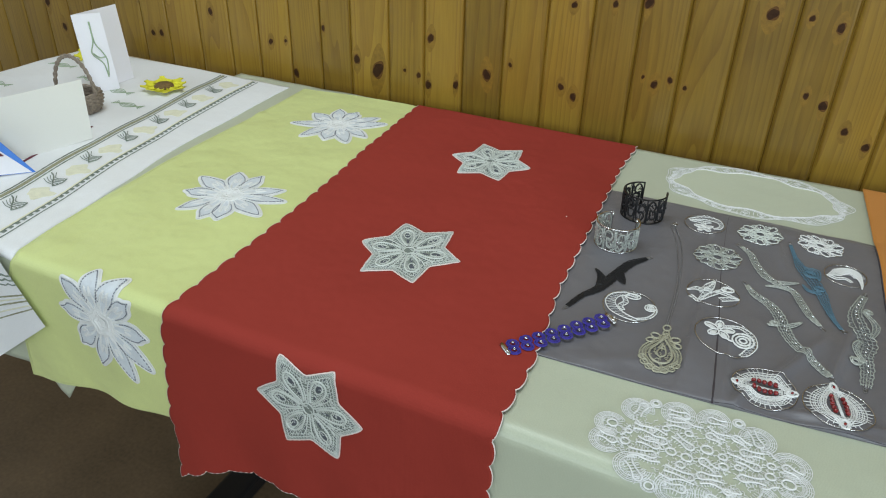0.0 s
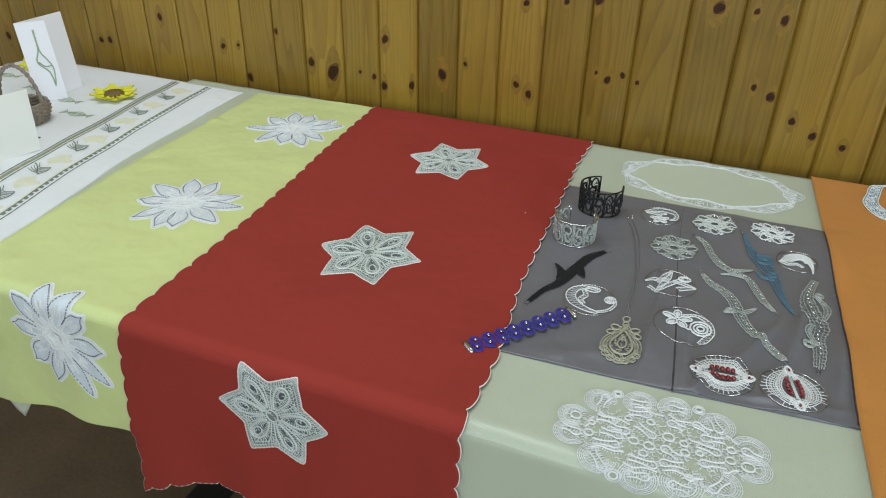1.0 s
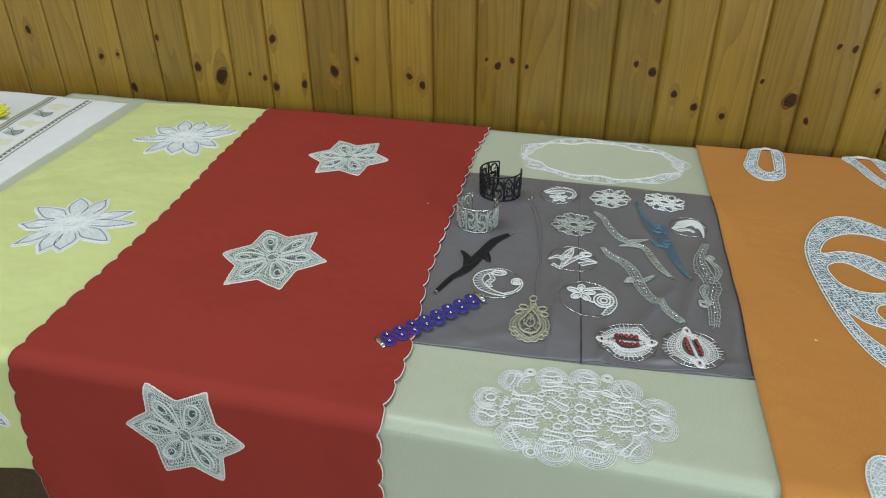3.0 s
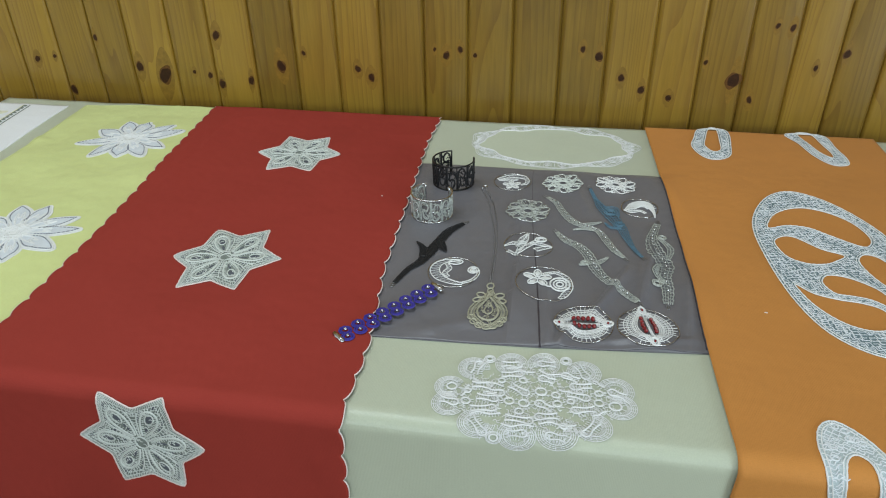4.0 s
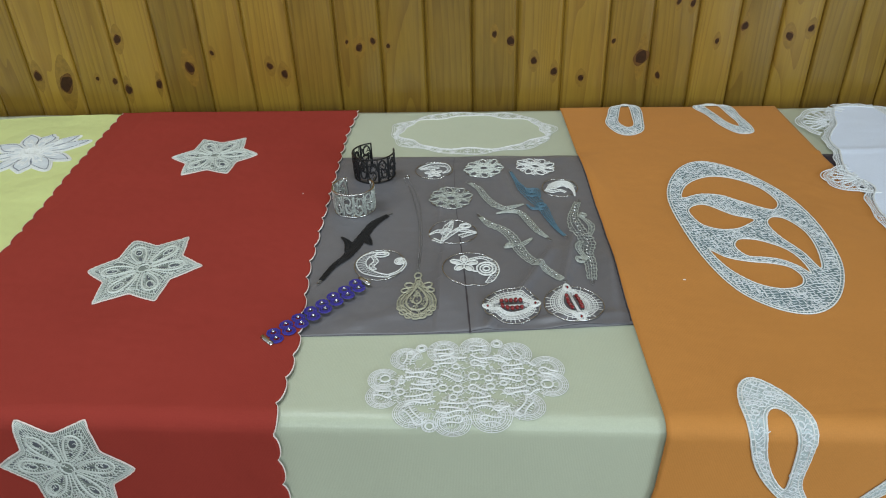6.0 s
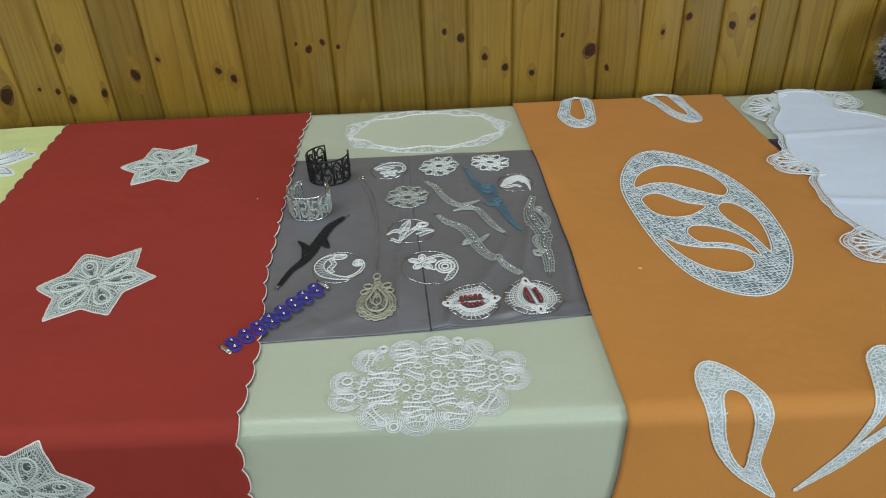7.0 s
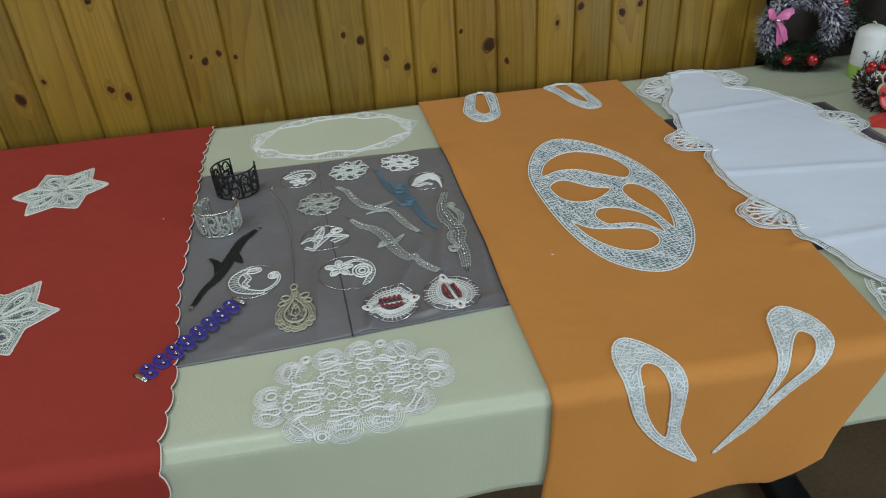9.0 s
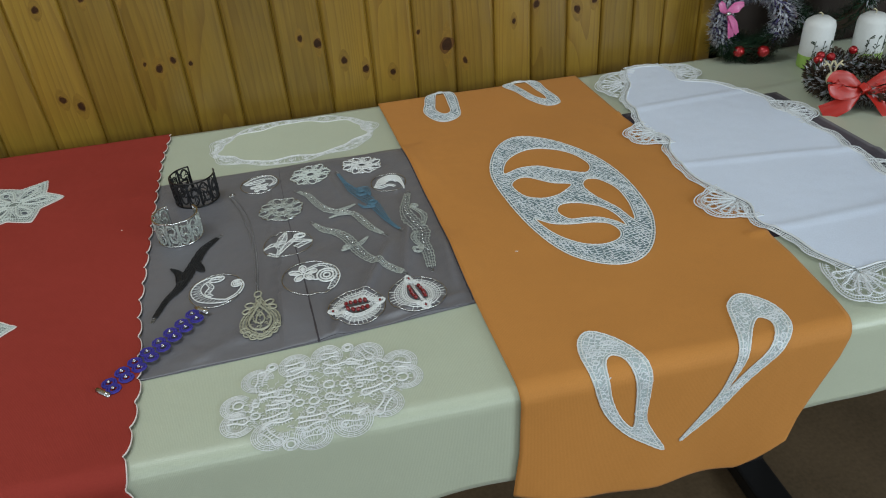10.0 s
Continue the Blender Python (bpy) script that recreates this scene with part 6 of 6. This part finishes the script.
def wreath(name, label, centre, radius, tube_r, axis_turn, lying, seed, materials, counts, arc=(0.0, math.tau), lean=0.0):
    """A ring of wire dressed with short blades. materials and counts: what dresses it."""
    ob = thing(name, label, "wreath", "wreaths")
    rnd = random.Random(seed)
    M = Matrix.Translation(centre) @ Euler((0, 0, axis_turn)).to_matrix().to_4x4() @ Euler((lean if not lying else -math.pi / 2, 0, 0)).to_matrix().to_4x4()
    point = lambda a, q, r: M @ Vector((math.cos(a) * (radius + r * math.cos(q)), r * math.sin(q), math.sin(a) * (radius + r * math.cos(q))))
    v, f = tube([point(a, 0, 0) for a in np.linspace(0, math.tau, 40, endpoint=False)], tube_r * 0.55, 8, True)
    mesh_ob("ring_core", v, f, CONE, ob)
    for (m, nm, lo, hi, a0, a1), count in zip(materials, counts):
        vs, fs = [], []
        for _ in range(count):
            a, q = rnd.uniform(a0, a1), rnd.uniform(0, math.tau)
            p = point(a, q, tube_r * rnd.uniform(0.35, 0.7))
            out = (point(a, q, tube_r * 2) - point(a, q, 0)).normalized()
            along = (point(a + 0.02, q, tube_r) - point(a, q, tube_r)).normalized()
            d = (out + along * rnd.uniform(-0.9, 0.9) + Vector((rnd.uniform(-0.3, 0.3), rnd.uniform(-0.3, 0.3), rnd.uniform(-0.3, 0.3)))).normalized() * rnd.uniform(lo, hi)
            b = len(vs)
            nv, nf = blade(p, d, rnd.uniform(0.0012, 0.0024) if hi < 0.02 else 0.0011, along)
            vs += nv
            fs += [tuple(i + b for i in g) for g in nf]
        tagged(mesh_ob(nm, vs, fs, m, ob), kind="stuff")
    return ob, point


def bauble(ob, p, r):
    prof = [(r * math.sin(t), -r * math.cos(t)) for t in np.linspace(0.02, math.pi - 0.02, 12)]
    v, f = lathe(prof, 16, p)
    mesh_ob("bauble", v, f, BAUBLE, ob, "glossy red bauble")


def cone(ob, p, r, seed):
    rnd = random.Random(seed)
    vs, fs = [], []
    for k in range(46):
        t = k / 46
        a = k * 2.4
        rr = r * math.sin(0.3 + 2.5 * t)
        c = Vector(p) + Vector((math.cos(a) * rr * 0.5, math.sin(a) * rr * 0.5, r * (t * 1.8 - 0.9)))
        d = Vector((math.cos(a), math.sin(a), 0.5)) * r * 0.55
        b = len(vs)
        nv, nf = blade(c, d, r * 0.22, (0, 0, 1))
        vs += nv
        fs += [tuple(i + b for i in g) for g in nf]
    mesh_ob("pine_cone", vs, fs, CONE, ob, "brown pine cone")


def ribbon_strip(ob, ctrl, width, material, side, name="ribbon"):
    """A strip of ribbon along a curve in space, wide in the direction side, with a shallow gutter."""
    p = spl(ctrl, False, 8)
    n = len(p)
    w = np.interp(np.linspace(0, 1, n), np.linspace(0, 1, len(width)), width)
    side = np.array(side, float)
    side /= np.linalg.norm(side)
    vs, fs = [], []
    for i in range(n):
        t = p[min(i + 1, n - 1)] - p[max(i - 1, 0)]
        t = t / np.linalg.norm(t)
        s_ = side - t * side.dot(t)
        s_ /= np.linalg.norm(s_)
        nn = np.cross(t, s_)
        for j in range(5):
            q = j / 2 - 1
            vs.append(tuple(p[i] + s_ * w[i] * q + nn * (0.0016 * math.sin(q * 6 + i * 0.35) + w[i] * 0.16 * q * q)))
    fs = [(i * 5 + j, i * 5 + j + 1, i * 5 + j + 6, i * 5 + j + 5) for i in range(n - 1) for j in range(4)]
    return mesh_ob(name, vs, fs, material, ob)


# the upright wreath against the wall's corner
wc = (0.972, 1.270, ZT + 0.072)
w1, pt = wreath("tinsel_wreath", "upright wreath of white violet tinsel with red baubles", wc, 0.057, 0.023, -0.35, False, 31,
                [(TINSEL_WHITE, "white_tinsel", 0.010, 0.017, -0.9, 4.05), (TINSEL_VIOLET, "violet_tinsel", 0.009, 0.015, -0.9, 4.05), (NEEDLE, "pine_needles", 0.016, 0.030, 3.75, 5.75)], (2600, 1500, 2400), lean=-0.06)
for a, q, r in ((4.35, -1.6, 0.011), (5.15, -1.5, 0.0115)):
    bauble(w1, pt(a, q, 0.024), r)
for k, (a, q) in enumerate(((4.75, -1.4), (5.45, -1.5), (4.95, -0.6))):
    cone(w1, pt(a, q, 0.020), 0.016, k)
pk = np.array(pt(2.75, -1.6, 0.028))
ribbon_strip(w1, [pk, pk + (0.014, -0.006, 0.010), pk + (0.030, -0.004, 0.014)], [0.003, 0.010, 0.004], PINK, (0.2, 0.2, 1), "pink_bow_loop")
ribbon_strip(w1, [pk, pk + (-0.012, -0.005, 0.012), pk + (-0.020, -0.004, 0.022)], [0.003, 0.009, 0.004], PINK, (0.6, 0.2, 1), "pink_bow_loop")
ribbon_strip(w1, [pk, pk + (0.006, -0.008, -0.022), pk + (0.012, -0.006, -0.046)], [0.003, 0.008, 0.007], PINK, (1, 0.2, 0.2), "pink_bow_tail")
ribbon_strip(w1, [pk, pk + (0.012, -0.008, -0.020), pk + (0.024, -0.006, -0.040)], [0.003, 0.007, 0.005], PINK, (1, 0.2, 0.2), "pink_bow_tail")
v, f = lathe([(0.0001, -0.004), (0.005, -0.002), (0.005, 0.002), (0.0001, 0.004)], 10, pk + np.array((0, -0.006, 0)))
mesh_ob("bow_stone", v, f, STEEL, w1)

# a second upright wreath, behind the candles
w2, pt2 = wreath("tinsel_wreath", "dark pine wreath with white tinsel behind the candles", (1.165, 1.315, ZT + 0.098), 0.074, 0.024, -0.45, False, 32,
                 [(TINSEL_WHITE, "white_tinsel", 0.010, 0.016, 2.2, 4.2), (TINSEL_WHITE, "white_tinsel", 0.010, 0.016, -0.4, 1.3), (NEEDLE, "pine_needles", 0.018, 0.032, -1.6, 4.7)], (900, 900, 2600), lean=-0.06)
for a in (1.9, 3.2):
    bauble(w2, pt2(a, -1.6, 0.024), 0.011)

# flat dark sheet, added to close off the recess behind the wreaths
tagged(part("dark_backdrop", box(0.99, 2.4, 1.385, 1.40, 0.0, 2.6, 0.004), DEEP), "plain dark brown backdrop behind the wreaths", "drape", kind="structure")


def candle(cx, cy, r, hgt, seed):
    ob = thing("pillar_candle", "white pillar candle with green base and printed sprigs", "candle", "pillar candles")
    z0 = T - 0.001
    v, f = lathe([(r * 0.97, 0.0), (r, 0.003), (r, 0.024)], 28, (cx, cy, z0))
    mesh_ob("green_base", v, f, WAX_GREEN, ob, "translucent green base")
    v, f = lathe([(r, 0.024), (r, hgt - 0.012), (r * 0.90, hgt - 0.003), (r * 0.55, hgt + 0.0035), (r * 0.14, hgt + 0.005), (0.0004, hgt + 0.004)], 28, (cx, cy, z0))
    mesh_ob("wax_body", v, f, WAX, ob)
    v, f = tube([(cx, cy, z0 + hgt + 0.003), (cx + 0.001, cy, z0 + hgt + 0.008), (cx - 0.004, cy, z0 + hgt + 0.012), (cx - 0.007, cy, z0 + hgt + 0.011)], 0.0011, 6)
    mesh_ob("wick", v, f, CREAM_WOOD, ob)
    rnd = random.Random(seed)
    for k in range(3):
        a0 = -2.35 + 0.55 * k
        pieces = []
        stem = [(a0 + 0.10 * t, 0.024 + 0.030 * t) for t in np.linspace(0, 1, 6)]
        on = lambda a, z: (cx + (r + 0.0003) * math.cos(a), cy + (r + 0.0003) * math.sin(a), z0 + z)
        pieces.append(tube([on(*q) for q in stem], 0.0004, 4))
        for _ in range(7):
            t = rnd.random()
            a, z = a0 + 0.1 * t, 0.024 + 0.030 * t
            da, dz = rnd.uniform(-0.28, 0.28), rnd.uniform(0.002, 0.008)
            pieces.append(tube([on(a, z), on(a + da, z + dz)], [0.0004, 0.0013], 4))
        v, f = joined(pieces)
        mesh_ob("printed_sprig", v, f, PRINT, ob, "dark printed sprig")


candle(1.063, 1.192, 0.0275, 0.088, 1)
candle(1.158, 1.172, 0.0275, 0.088, 2)

# the table wreath with the red bow
ac = (1.052, 1.050, T + 0.024)
w3, pt3 = wreath("table_wreath", "lying frosted cone wreath with red satin bow", ac, 0.066, 0.025, 0.0, True, 33,
                 [(TINSEL_WHITE, "frosted_tips", 0.008, 0.015, 0, math.tau), (CONE, "cone_dressing", 0.010, 0.018, 0, math.tau), (NEEDLE, "pine_needles", 0.010, 0.020, 0, math.tau)], (2300, 2400, 700))
rnd = random.Random(9)
for a in np.linspace(0, math.tau, 12, endpoint=False):
    cone(w3, Vector(pt3(a, rnd.uniform(0, 6), 0.014)), 0.016, int(a * 10))
for x, y, z in ((0.992, 1.090, 0.052), (1.005, 1.102, 0.054), (1.018, 1.092, 0.053), (1.075, 1.11, 0.052)):
    bauble(w3, (x, y, T + z), 0.0075)
b0 = np.array((1.002, 0.985, T + 0.036))
ribbon_strip(w3, [b0, b0 + (-0.022, 0.004, 0.016), b0 + (-0.044, 0.010, 0.020), b0 + (-0.046, 0.004, 0.002), b0 + (-0.020, -0.004, -0.004), b0], [0.004, 0.010, 0.013, 0.012, 0.009, 0.004], RED_RIBBON, (0.25, 0.3, 1), "bow_loop")
ribbon_strip(w3, [b0, b0 + (0.022, -0.006, 0.016), b0 + (0.046, -0.010, 0.020), b0 + (0.050, -0.016, 0.002), b0 + (0.022, -0.012, -0.004), b0], [0.004, 0.010, 0.013, 0.012, 0.009, 0.004], RED_RIBBON, (-0.25, 0.3, 1), "bow_loop")
ribbon_strip(w3, [b0, b0 + (-0.030, -0.006, -0.018), b0 + (-0.062, 0.004, -0.036)], [0.005, 0.013, 0.015], RED_RIBBON, (0.3, 0.5, 1), "bow_tail")
ribbon_strip(w3, [b0, b0 + (0.022, -0.020, -0.022), b0 + (0.040, -0.030, -0.043)], [0.005, 0.013, 0.014], RED_RIBBON, (1, 0.4, 0.3), "bow_tail")
ribbon_strip(w3, [b0 + (-0.006, 0, 0.008), b0 + (0.0, -0.008, 0), b0 + (0.004, 0, -0.010)], [0.006, 0.008, 0.006], RED_RIBBON, (1, 0, 0.2), "bow_knot")


def cutout(ob, x, y, z):
    """A small flat wooden figure of branching twigs on an oval."""
    pieces = [lathe([(0.0003, -0.0012), (0.011, -0.0012), (0.011, 0.0012), (0.0003, 0.0012)], 14)]
    R = Euler((math.pi / 2 - 0.3, 0, -0.3)).to_matrix()
    vs = [tuple(Vector((x, y, z)) + R @ Vector((p[0] * 0.9, p[1] * 1.1, p[2]))) for p in pieces[0][0]]
    out = [(vs, pieces[0][1])]
    for sg in (-1, 1):
        for ctrl in ([(0.002 * sg, 0.010), (0.006 * sg, 0.022), (0.014 * sg, 0.030)], [(0.005 * sg, 0.020), (0.001 * sg, 0.030)], [(0.010 * sg, 0.026), (0.016 * sg, 0.022)]):
            out.append(tube([tuple(Vector((x, y, z)) + R @ Vector((p[0], p[1], 0))) for p in ctrl], 0.0016, 5))
    v, f = joined(out)
    mesh_ob("wooden_cutout", v, f, CREAM_WOOD, ob, "cream wooden cut-out ornament")


cutout(w3, 0.978, 1.030, T + 0.040)
cutout(w3, 1.075, 0.985, T + 0.034)
